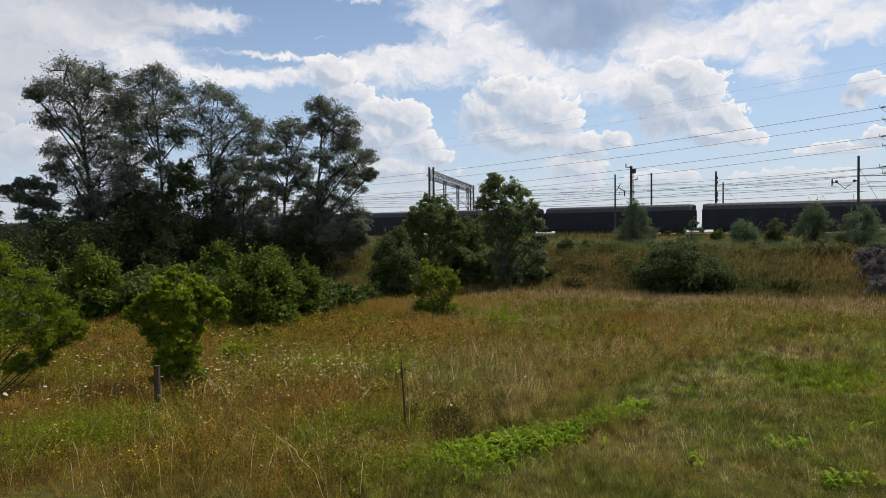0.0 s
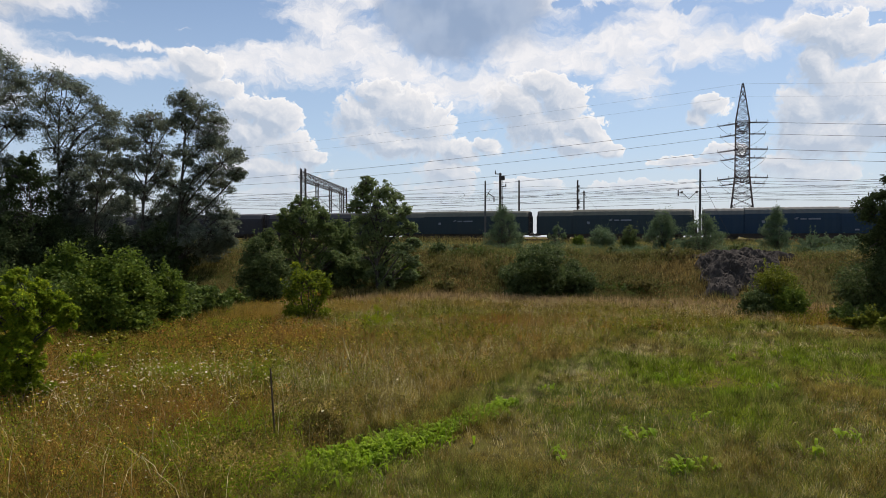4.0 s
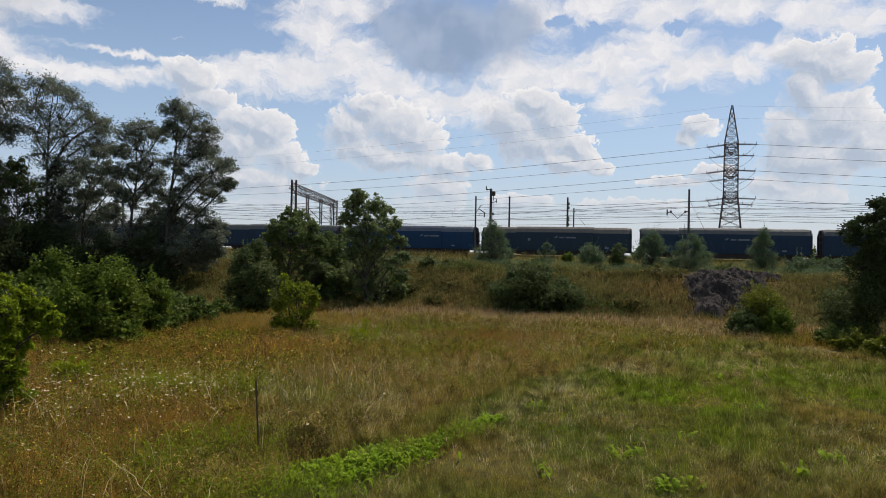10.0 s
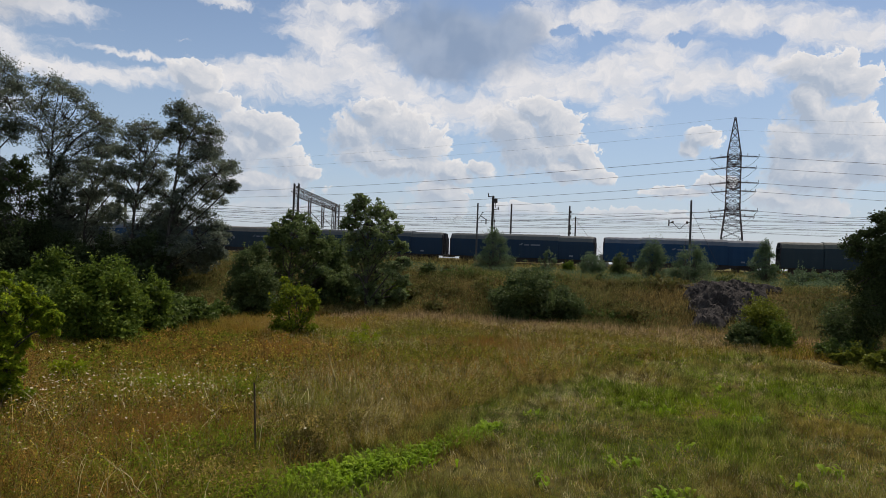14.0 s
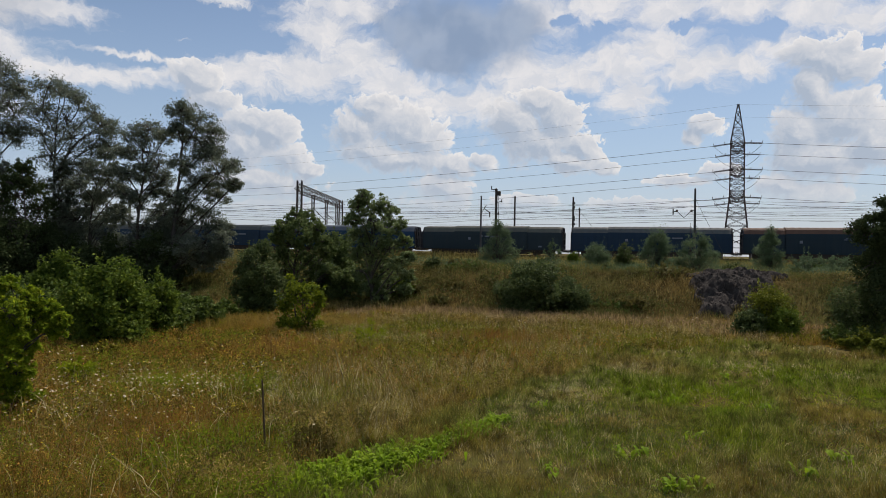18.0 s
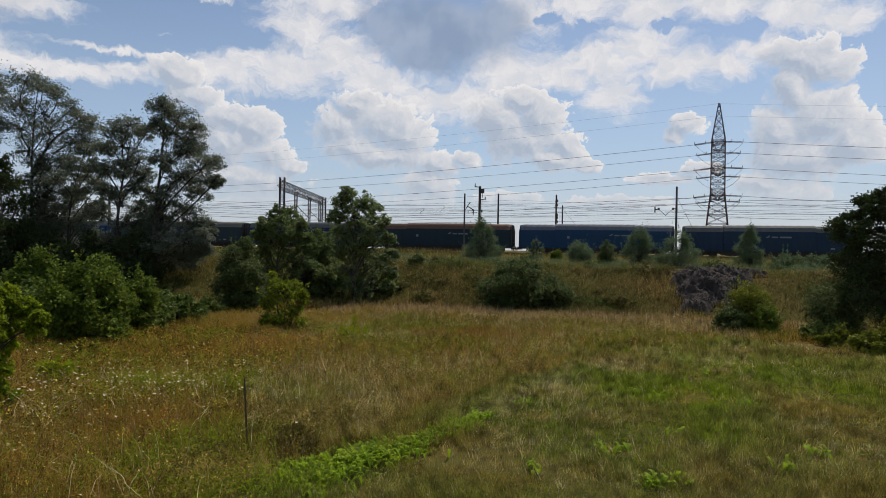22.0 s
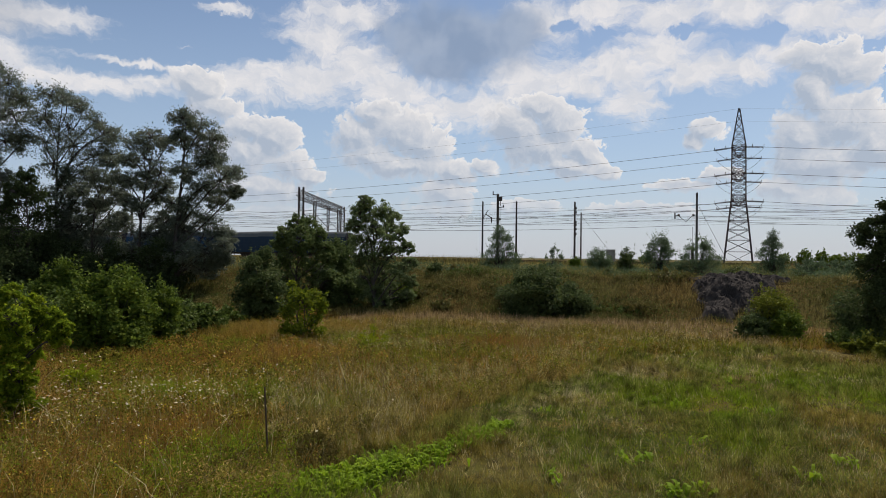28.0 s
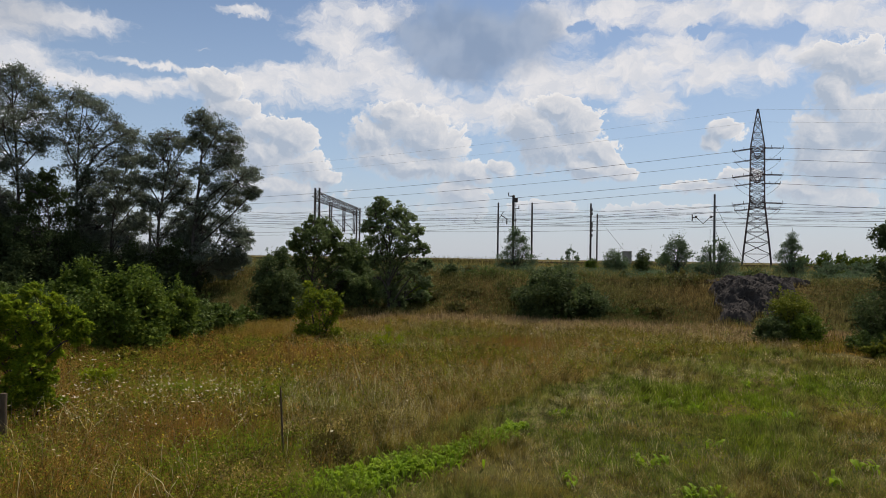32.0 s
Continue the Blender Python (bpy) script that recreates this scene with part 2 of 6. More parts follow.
TERRACE = leafy("terrace_blades", (rgb(0.150, 0.158, 0.044), rgb(0.20, 0.172, 0.054), rgb(0.265, 0.24, 0.088)), 0.16, 0.3, 0.05, mottle=0.35)
BANKHERB = leafy("bank_herb_leaves", (rgb(0.105, 0.108, 0.028), rgb(0.14, 0.120, 0.034), rgb(0.185, 0.16, 0.06)), 0.6, 0.3, 0.1, 0.6)
SHRUB = leafy("yellowish_shrub_leaves", (rgb(0.125, 0.165, 0.012), rgb(0.09, 0.13, 0.012), rgb(0.20, 0.225, 0.018)), 1.2, 0.45, 0.1, 0.6)
HAZY = leafy("grey_green_leaves", (rgb(0.076, 0.118, 0.058), rgb(0.090, 0.136, 0.066), rgb(0.13, 0.18, 0.095)), 0.6, 0.42, 0.15, 0.6)
YOUNG = leafy("young_tree_leaves", (rgb(0.165, 0.235, 0.014), rgb(0.12, 0.185, 0.014), rgb(0.31, 0.36, 0.024)), 0.9, 0.6, 0.1, 0.6)
BLEACH = leafy("bleached_blades", (rgb(0.44, 0.38, 0.20), rgb(0.36, 0.29, 0.13), rgb(0.52, 0.47, 0.29)), 0.5, 0.3, 0.08, mottle=0.3)
BROWN = leafy("brown_edge_blades", (rgb(0.21, 0.19, 0.040), rgb(0.29, 0.205, 0.052), rgb(0.41, 0.32, 0.13)), 0.5, 0.3, 0.06, mottle=0.3)
ROSY = leafy("rosy_stalks", (rgb(0.30, 0.205, 0.105), rgb(0.34, 0.235, 0.12), rgb(0.42, 0.33, 0.19)), 0.5, 0.3, 0.05, mottle=0.3)
SORREL = leafy("rusty_stalks", (rgb(0.24, 0.115, 0.025), rgb(0.28, 0.17, 0.045), rgb(0.19, 0.125, 0.04)), 0.5, 0.3)
BANK = leafy("bank_blades", (rgb(0.105, 0.100, 0.030), rgb(0.172, 0.126, 0.042), rgb(0.24, 0.19, 0.080)), 0.16, 0.3, 0.05, mottle=0.35)
BRIGHT = leafy("broad_leaves", (rgb(0.165, 0.27, 0.012), rgb(0.22, 0.315, 0.016), rgb(0.13, 0.205, 0.012)), 0.8, 0.45, 0.08, 0.6)
POPLAR = leafy("poplar_leaves", (rgb(0.092, 0.114, 0.074), rgb(0.112, 0.136, 0.092), rgb(0.19, 0.22, 0.17)), 0.4, 0.40, 0.35, 0.45)
DARKLEAF = leafy("dark_leaves", (rgb(0.060, 0.088, 0.030), rgb(0.078, 0.110, 0.036), rgb(0.115, 0.142, 0.052)), 0.5, 0.36, 0.12, 0.6)
# leaf colour kept near black: the shade under the trees is put into it
THICKET = leafy("shade_dark_leaves", (rgb(0.040, 0.058, 0.024), rgb(0.050, 0.070, 0.028), rgb(0.066, 0.085, 0.036)), 0.5, 0.14, 0.02, 0.9)
MIDLEAF = leafy("mid_leaves", (rgb(0.070, 0.112, 0.016), rgb(0.090, 0.136, 0.020), rgb(0.165, 0.215, 0.024)), 0.6, 0.34, 0.1, 0.6)
LIME = leafy("lime_leaves", (rgb(0.20, 0.25, 0.010), rgb(0.15, 0.205, 0.010), rgb(0.28, 0.31, 0.018)), 0.8, 0.5, 0.1, 0.6)
SAPLING = leafy("sapling_leaves", (rgb(0.06, 0.085, 0.022), rgb(0.075, 0.10, 0.028), rgb(0.10, 0.125, 0.04)), 0.7, 0.25, 0.15, 0.6)
WALNUT = leafy("walnut_leaves", (rgb(0.13, 0.19, 0.010), rgb(0.10, 0.155, 0.010), rgb(0.20, 0.245, 0.016)), 0.9, 0.58, 0.1, 0.6)
OLIVE = leafy("olive_herb_leaves", (rgb(0.125, 0.118, 0.012), rgb(0.16, 0.122, 0.016), rgb(0.22, 0.175, 0.026)), 0.6, 0.34, 0.08, 0.6, mottle=0.3)
# dull herb green, darkened so that it also stands for shade at the edge
DULL = leafy("dull_shade_herb_leaves", (rgb(0.080, 0.075, 0.016), rgb(0.095, 0.080, 0.020), rgb(0.13, 0.11, 0.034)), 0.7, 0.24, 0.05, 0.7)
OVERGROWN = leafy("overgrown_leaves", (rgb(0.13, 0.15, 0.016), rgb(0.09, 0.115, 0.016), rgb(0.20, 0.215, 0.026)), 1.0, 0.36, 0.1, 0.6)
MAPLE = leafy("maple_leaves", (rgb(0.078, 0.115, 0.036), rgb(0.098, 0.138, 0.044), rgb(0.14, 0.175, 0.062)), 0.5, 0.42, 0.12, 0.6)
ASHEN = leafy("ashen_leaves", (rgb(0.112, 0.155, 0.060), rgb(0.130, 0.176, 0.066), rgb(0.185, 0.225, 0.105)), 0.6, 0.46, 0.15, 0.6)
BRAMBLE = leafy("bramble_leaves", (rgb(0.062, 0.098, 0.018), rgb(0.078, 0.12, 0.022), rgb(0.115, 0.146, 0.036)), 0.7, 0.3, 0.15, 0.6)
PETAL = leafy("white_umbels", (rgb(0.47, 0.41, 0.24), rgb(0.38, 0.31, 0.15), rgb(0.60, 0.56, 0.42)), 0.8, 0.3)
GOLD = leafy("yellow_blooms", (rgb(0.56, 0.42, 0.010), rgb(0.48, 0.38, 0.012), rgb(0.58, 0.48, 0.03)), 0.8, 0.3)
BARK = worn("bark", rgb(0.07, 0.06, 0.05), rgb(0.03, 0.026, 0.022), 0.9, 0, 3.0, 0.6, 0.6)
WOOD = worn("weathered_wood", rgb(0.085, 0.062, 0.038), rgb(0.045, 0.033, 0.022), 0.95, 0, 6.0, 0.6, 0.5)
STEEL = worn("grey_steel", rgb(0.075, 0.078, 0.082), rgb(0.05, 0.045, 0.04), 0.7, 0.2, 1.0, 0.5)
DARKSTEEL = worn("dark_steel", rgb(0.05, 0.048, 0.047), rgb(0.07, 0.045, 0.03), 0.65, 0.4, 1.2, 0.6)
PYLON = worn("pylon_steel", rgb(0.055, 0.048, 0.05), rgb(0.06, 0.035, 0.03), 0.75, 0.1, 0.4, 0.6)
CABLE = worn("cable", rgb(0.030, 0.031, 0.034), rgb(0.02, 0.02, 0.02), 0.7, 0.1, 0.2, 0.4)
GLASSY = worn("insulator_porcelain", rgb(0.045, 0.03, 0.025), rgb(0.03, 0.025, 0.02), 0.3, 0, 2.0, 0.4)
CONCRETE = worn("mast_concrete", rgb(0.12, 0.115, 0.108), rgb(0.07, 0.064, 0.058), 0.85, 0, 1.2, 0.6, 0.3)
RUST = worn("rail_rust", rgb(0.10, 0.06, 0.04), rgb(0.06, 0.035, 0.025), 0.7, 0.3, 3.0, 0.5)
BALLAST = worn("ballast_stone", rgb(0.20, 0.185, 0.17), rgb(0.10, 0.09, 0.08), 0.95, 0, 2.5, 0.7, 0.8)
BOGIE = worn("bogie_grime", rgb(0.035, 0.032, 0.03), rgb(0.06, 0.045, 0.035), 0.75, 0.3, 3.0, 0.6)
MARK = worn("faded_white_marking", rgb(0.17, 0.20, 0.25), rgb(0.08, 0.10, 0.14), 0.7, 0, 3.0, 0.5)
CABINET = worn("cabinet_paint", rgb(0.23, 0.23, 0.21), rgb(0.13, 0.12, 0.10), 0.7, 0, 2.0, 0.5)


def soil_material():
    m, n, b = material("meadow_soil", 0.95, 0, 0.1)
    place = n.add("ShaderNodeNewGeometry").outputs["Position"]
    f = n.ramp(n.noise(place, 0.16, 5.0, 0.6).outputs[0], 0.38, 0.64)
    c = n.mix(f, rgb(0.07, 0.07, 0.010), rgb(0.125, 0.085, 0.02))
    g = n.noise(place, 5.0, 6.0, 0.7).outputs[0]
    c = n.mix(n.ramp(g, 0.40, 0.70), c, rgb(0.045, 0.034, 0.010))
    n.tree.links.new(c, b.inputs["Base Color"])
    bp = n.add("ShaderNodeBump", {"Strength": 0.8, "Distance": 0.08, "Height": g})
    n.tree.links.new(bp.outputs[0], b.inputs["Normal"])
    return m


SOIL = soil_material()


def spoil_material():
    m, n, b = material("grey_spoil", 0.95, 0, 0.1)
    place = n.add("ShaderNodeNewGeometry").outputs["Position"]
    f = n.ramp(n.noise(place, 1.8, 6.0, 0.7).outputs[0], 0.36, 0.66)
    c = n.mix(f, rgb(0.030, 0.026, 0.023), rgb(0.060, 0.053, 0.047))
    g = n.noise(place, 6.0, 6.0, 0.75).outputs[0]
    c = n.mix(n.math("MULTIPLY", n.ramp(g, 0.5, 0.75), 0.4), c, rgb(0.05, 0.045, 0.042))
    n.tree.links.new(c, b.inputs["Base Color"])
    bp = n.add("ShaderNodeBump", {"Strength": 0.6, "Distance": 0.05, "Height": g})
    n.tree.links.new(bp.outputs[0], b.inputs["Normal"])
    return m


SPOIL = spoil_material()


def tarpaulin(name, base, dirt):
    """Faded wagon hood with streaks that run down it."""
    m, n, b = material(name, 0.6, 0.0, 0.25)
    at = n.add("ShaderNodeTexCoord").outputs["Object"]
    streak = n.add("ShaderNodeMapping", {"Vector": at, "Scale": (2.2, 2.2, 0.25)}).outputs[0]
    f = n.ramp(n.noise(streak, 1.0, 6.0, 0.7).outputs[0], 0.4, 0.72)
    g = n.noise(at, 0.5, 4.0).outputs[0]
    c = n.mix(n.math("MULTIPLY", f, 0.55), base, dirt)
    c = n.mix(n.math("MULTIPLY", n.ramp(g, 0.4, 0.7), 0.4), c, dirt)
    n.tree.links.new(c, b.inputs["Base Color"])
    return m


# ---- helpers for meshes ----
def part(name, bm, mat, parent=None, label="", smooth=False):
    """Links a bmesh as one mesh object under a thing or a part."""
    me = bpy.data.meshes.new(name)
    bm.to_mesh(me)
    bm.free()
    me.materials.append(mat)
    if smooth:
        me.polygons.foreach_set("use_smooth", [True] * len(me.polygons))
    ob = new(name, me)
    ob.parent = parent
    if label:
        ob["label"] = label
    return ob


def raw(name, verts, faces, mat, parent=None, smooth=False):
    """A mesh object from an array of places and an array of faces that all have as many corners."""
    me = bpy.data.meshes.new(name)
    verts, faces = np.asarray(verts, np.float32), np.asarray(faces, np.int32)
    k = faces.shape[1]
    me.vertices.add(len(verts))
    me.vertices.foreach_set("co", verts.ravel())
    me.loops.add(faces.size)
    me.loops.foreach_set("vertex_index", faces.ravel())
    me.polygons.add(len(faces))
    me.polygons.foreach_set("loop_start", np.arange(0, faces.size, k, dtype=np.int32))
    me.polygons.foreach_set("use_smooth", np.full(len(faces), smooth))
    me.update(calc_edges=True)
    me.materials.append(mat)
    ob = new(name, me)
    ob.parent = parent
    return ob


def empty(name, m, label="", category="", group=""):
    ob = new(name)
    ob.empty_display_size = 0.2
    ob.matrix_world = m
    return tagged(ob, label, category, group)


def box(bm, x0, x1, y0, y1, z0, z1, bevel=0.0):
    vs = bmesh.ops.create_cube(bm, size=1.0, matrix=Matrix.Translation(((x0 + x1) / 2, (y0 + y1) / 2, (z0 + z1) / 2)) @ Matrix.Diagonal((x1 - x0, y1 - y0, z1 - z0, 1)))["verts"]
    if bevel:
        es = list({e for v in vs for e in v.link_edges})
        bmesh.ops.bevel(bm, geom=es, offset=bevel, segments=1, affect="EDGES")


def bar(bm, p, q, w, d=None):
    """A square bar from p to q."""
    p, q = Vector(p), Vector(q)
    way = q - p
    m = Matrix.Translation((p + q) / 2) @ way.to_track_quat("Z", "Y").to_matrix().to_4x4() @ Matrix.Diagonal((w, d or w, way.length, 1))
    bmesh.ops.create_cube(bm, size=1.0, matrix=m)


def rod(bm, p, q, r0, r1=None, sides=8):
    p, q = Vector(p), Vector(q)
    way = q - p
    m = Matrix.Translation((p + q) / 2) @ way.to_track_quat("Z", "Y").to_matrix().to_4x4()
    bmesh.ops.create_cone(bm, cap_ends=True, segments=sides, radius1=r0, radius2=r0 if r1 is None else r1, depth=way.length, matrix=m)


def tubes(lines, sides=5):
    """Arrays of places and faces for tapered tubes along polylines: each line is (points, radii)."""
    vs, fs, base = [], [], 0
    turn = np.linspace(0, 2 * np.pi, sides, endpoint=False)
    for pts, radii in lines:
        pts, radii = np.asarray(pts, float), np.asarray(radii, float)
        way = np.gradient(pts, axis=0)
        way /= np.linalg.norm(way, axis=1)[:, None] + 1e-9
        ref = np.where(np.abs(way[:, 2:3]) > 0.9, np.array([[1.0, 0, 0]]), np.array([[0, 0, 1.0]]))
        u = np.cross(way, ref)
        u /= np.linalg.norm(u, axis=1)[:, None] + 1e-9
        v = np.cross(way, u)
        ring = pts[:, None] + radii[:, None, None] * (np.cos(turn)[None, :, None] * u[:, None] + np.sin(turn)[None, :, None] * v[:, None])
        vs.append(ring.reshape(-1, 3))
        n = len(pts)
        i, j = np.meshgrid(np.arange(n - 1), np.arange(sides), indexing="ij")
        k = (j + 1) % sides
        fs.append(base + np.stack([i * sides + j, i * sides + k, (i + 1) * sides + k, (i + 1) * sides + j], -1).reshape(-1, 4))
        base += n * sides
    return np.concatenate(vs), np.concatenate(fs)


# ---- the plan: s runs along the railway, q across it, away from the camera ----
ALONG, ACROSS = np.array([0.9424, -0.3345]), np.array([0.3345, 0.9424])
RAIL, TRACK_Q = EYE - 0.38, 87.3
SLIP_LEFT, SLIP_FOOT, SLIP_WIDE = 2.2, 4.9, 4.0


def step(a, b, v):
    k = np.clip((v - a) / (b - a), 0, 1)
    return k * k * (3 - 2 * k)


def wave(x, y):
    return np.sin(x * 0.31 + 1.3) * np.cos(y * 0.27 - 0.4) + 0.6 * np.sin(x * 0.83 - y * 0.61) + 0.4 * np.cos(x * 1.7 + y * 1.3 + 2)


def slip_rim(s, q):
    """Positive where the embankment has slipped and lies bare: wide along the crest, a tongue below."""
    u = np.clip((q - 48.2) / 6.2, 0, 1)
    left, right = SLIP_LEFT, SLIP_FOOT + SLIP_WIDE * u
    ragged = 0.35 * np.sin(s * 2.7 + q) + 0.25 * np.sin(q * 3.1 - s * 1.3)
    return np.minimum(np.minimum((s - left + ragged) / 1.2, (right - s + ragged) / 1.2), np.minimum((q - 47.6 + ragged) / 1.5, (55.0 - q + 0.4 * ragged) / 0.8))


def ground(x, y):
    """Height of the ground: a bank under the viewer, the meadow, the railway embankment, its terrace, the track bed and the plain beyond."""
    x, y = np.asarray(x, float), np.asarray(y, float)
    q, r = x * ACROSS[0] + y * ACROSS[1], np.hypot(x, y)
    w = wave(x, y)
    edge = q + 0.8 * np.sin(x * 0.21 + 0.7) + 0.35 * w
    z = 2.85 * step(45.5, 54.5, edge) + 0.65 * np.clip((q - 55) / 25, 0, 1) + 0.2 * step(80, 83.5, q) - 0.4 * step(130, 160, q)
    z = z - 0.45 * step(0.0, 0.7, slip_rim(x * ALONG[0] + y * ALONG[1], q))
    z += 2.6 * np.clip((9.5 - r) / 6.5, 0, 1)
    rough = 0.05 + 0.11 * step(43, 48, q) - 0.06 * step(54, 58, q) - 0.09 * step(74, 82, q)
    return z + w * np.maximum(rough, 0)


def spot(az, d):
    """Place on the ground at a bearing (degrees right of +y) and distance."""
    x, y = d * math.sin(radians(az)), d * math.cos(radians(az))
    return x, y, float(ground(x, y))


def rail_place(s, q, z=0.0):
    x, y = ALONG * s + ACROSS * q
    return float(x), float(y), z


def lay_ground():
    s = np.unique(np.concatenate([np.linspace(-2500, -150, 14), np.linspace(-150, 110, 196), np.linspace(110, 2500, 14)]))
    q = np.unique(np.concatenate([np.linspace(-1200, 0, 10), np.linspace(0, 90, 151), np.linspace(90, 165, 26), np.linspace(165, 3500, 14)]))
    S, Q = np.meshgrid(s, q, indexing="ij")
    x, y = S * ALONG[0] + Q * ACROSS[0], S * ALONG[1] + Q * ACROSS[1]
    v = np.stack([x, y, ground(x, y)], -1).reshape(-1, 3)
    i, j = np.meshgrid(np.arange(len(s) - 1), np.arange(len(q) - 1), indexing="ij")
    n = len(q)
    f = np.stack([i * n + j, (i + 1) * n + j, (i + 1) * n + j + 1, i * n + j + 1], -1).reshape(-1, 4)
    tagged(raw("ground", v, f, SOIL, smooth=True), "dry grassy meadow rising to a railway embankment", "ground", kind="structure")


lay_ground()


# ---- railway: bed, rails, train ----
def railway():
    bm = bmesh.new()
    for k in range(6):
        q = TRACK_Q + 5.6 * k
        vs = [bm.verts.new(rail_place(s, q + dq, z)) for s in (-420, 330) for dq, z in ((-2.6, 3.62), (-1.7, RAIL - 0.2), (1.7, RAIL - 0.2), (2.6, 3.62))]
        for i in range(3):
            bm.faces.new((vs[i], vs[i + 4], vs[i + 5], vs[i + 1]))
    bmesh.ops.recalc_face_normals(bm, faces=bm.faces)
    bed = part("track_bed", bm, BALLAST)
    tagged(bed, "grey-brown ballast beds of several parallel tracks", "track bed", kind="structure")
    bm = bmesh.new()
    for s in np.arange(-60, 70, 0.65):
        a, b = rail_place(s, TRACK_Q - 1.3, RAIL - 0.19), rail_place(s, TRACK_Q + 1.3, RAIL - 0.19)
        bar(bm, a, b, 0.24, 0.16)
    tagged(part("sleepers", bm, CONCRETE), "concrete sleepers under the rails", "sleepers", kind="stuff")
    for k in range(6):
        track = empty("railway_track", pose(*rail_place(0, TRACK_Q + 5.6 * k, RAIL)), "pair of rusty steel rails on ballast", "railway track", "parallel tracks")
        for e in (-0.75, 0.75):
            bm = bmesh.new()
            ax, ay = ALONG
            for w, z0, z1 in ((0.035, 0, -0.045), (0.009, -0.045, -0.14), (0.07, -0.14, -0.165)):
                ends = []
                for s in (-420, 330):
                    c = Vector((ax * s + ACROSS[0] * e, ay * s + ACROSS[1] * e, 0))
                    o = Vector((ACROSS[0] * w, ACROSS[1] * w, 0))
                    ends.append([bm.verts.new(c + o * k2 + Vector((0, 0, z))) for k2, z in ((-1, z0), (1, z0), (1, z1), (-1, z1))])
                for i in range(4):
                    bm.faces.new((ends[0][i], ends[1][i], ends[1][(i + 1) % 4], ends[0][(i + 1) % 4]))
            bmesh.ops.recalc_face_normals(bm, faces=bm.faces)
            part("rail", bm, RUST, track)


railway()

# side and roof colours of each kind; every roof is paler than its sides
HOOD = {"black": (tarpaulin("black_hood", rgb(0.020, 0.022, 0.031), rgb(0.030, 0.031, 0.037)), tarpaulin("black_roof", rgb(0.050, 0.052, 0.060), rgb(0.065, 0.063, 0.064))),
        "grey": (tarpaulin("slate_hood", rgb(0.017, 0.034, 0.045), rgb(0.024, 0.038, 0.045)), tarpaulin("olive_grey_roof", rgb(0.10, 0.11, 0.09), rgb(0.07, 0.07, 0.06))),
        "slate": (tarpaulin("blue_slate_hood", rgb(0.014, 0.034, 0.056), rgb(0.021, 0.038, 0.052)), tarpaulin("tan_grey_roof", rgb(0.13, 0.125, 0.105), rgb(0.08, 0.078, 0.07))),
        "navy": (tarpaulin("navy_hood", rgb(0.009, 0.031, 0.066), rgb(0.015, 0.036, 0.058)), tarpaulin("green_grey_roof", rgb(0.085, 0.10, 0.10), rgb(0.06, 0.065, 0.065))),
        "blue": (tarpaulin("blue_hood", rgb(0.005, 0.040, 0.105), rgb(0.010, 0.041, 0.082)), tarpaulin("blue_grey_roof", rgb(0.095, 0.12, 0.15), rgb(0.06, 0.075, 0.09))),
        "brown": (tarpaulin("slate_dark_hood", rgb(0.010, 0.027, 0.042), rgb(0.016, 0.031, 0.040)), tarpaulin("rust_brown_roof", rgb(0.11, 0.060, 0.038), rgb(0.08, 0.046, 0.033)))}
WORDS = {"black": "black covered freight wagon with a smooth black hood", "grey": "slate-grey hooded freight wagon with an olive-grey roof", "slate": "dark slate-blue hooded freight wagon with a tan-grey roof",
         "navy": "navy-blue hooded freight wagon with a greenish grey roof", "blue": "bright blue hooded freight wagon with a blue-grey roof", "brown": "dark slate hooded freight wagon with a rust-brown roof"}


def hood_mesh(name, x0, x1, grow, which):
    """One telescopic section of the hood, with its hoops; which: 'side' or 'roof'."""
    side = [(-1.43 - grow, 0.78), (-1.46 - grow, 1.6), (-1.45 - grow, 2.6), (-1.40 - grow, 3.02 + grow)]
    roof = [(-1.40 - grow, 3.02 + grow), (-1.10 - grow, 3.50 + grow), (-0.88 - grow, 3.72 + grow), (-0.45, 3.80 + grow), (0, 3.82 + grow)]
    line = side if which == "side" else roof + [(-y, z) for y, z in reversed(roof[:-1])]
    n = max(2, int(round((x1 - x0) / 0.4)))
    bm = bmesh.new()
    for flip in ((1, -1) if which == "side" else (1,)):
        rings = []
        for i in range(n + 1):
            x = x0 + (x1 - x0) * i / n
            sag = 0.022 if i % 2 else 0.0
            end = 0.10 * (i in (0, n)) if grow == 0 else 0.0
            rings.append([bm.verts.new((x, flip * (y + (sag + end) * (1 if y < 0 else -1 if y > 0 else 0)), z - (sag + end if z > 3.2 else 0))) for y, z in line])
        for a, b in zip(rings, rings[1:]):
            for i in range(len(line) - 1):
                bm.faces.new((a[i], b[i], b[i + 1], a[i + 1]))
    if grow:
        # a lip closes the wide section over the narrow ones
        for x in (x0, x1):
            outer = [bm.verts.new((x, y, z)) for y, z in line]
            inner = [bm.verts.new((x, y * (1 - grow / 1.45) + (0.02 if y < 0 else -0.02), z - grow - 0.02)) for y, z in line]
            for i in range(len(line) - 1):
                bm.faces.new((outer[i], outer[i + 1], inner[i + 1], inner[i]))
    bmesh.ops.recalc_face_normals(bm, faces=bm.faces)
    me = bpy.data.meshes.new(name)
    bm.to_mesh(me)
    bm.free()
    return me


def mesh_of(name, bm):
    me = bpy.data.meshes.new(name)
    bm.to_mesh(me)
    bm.free()
    return me


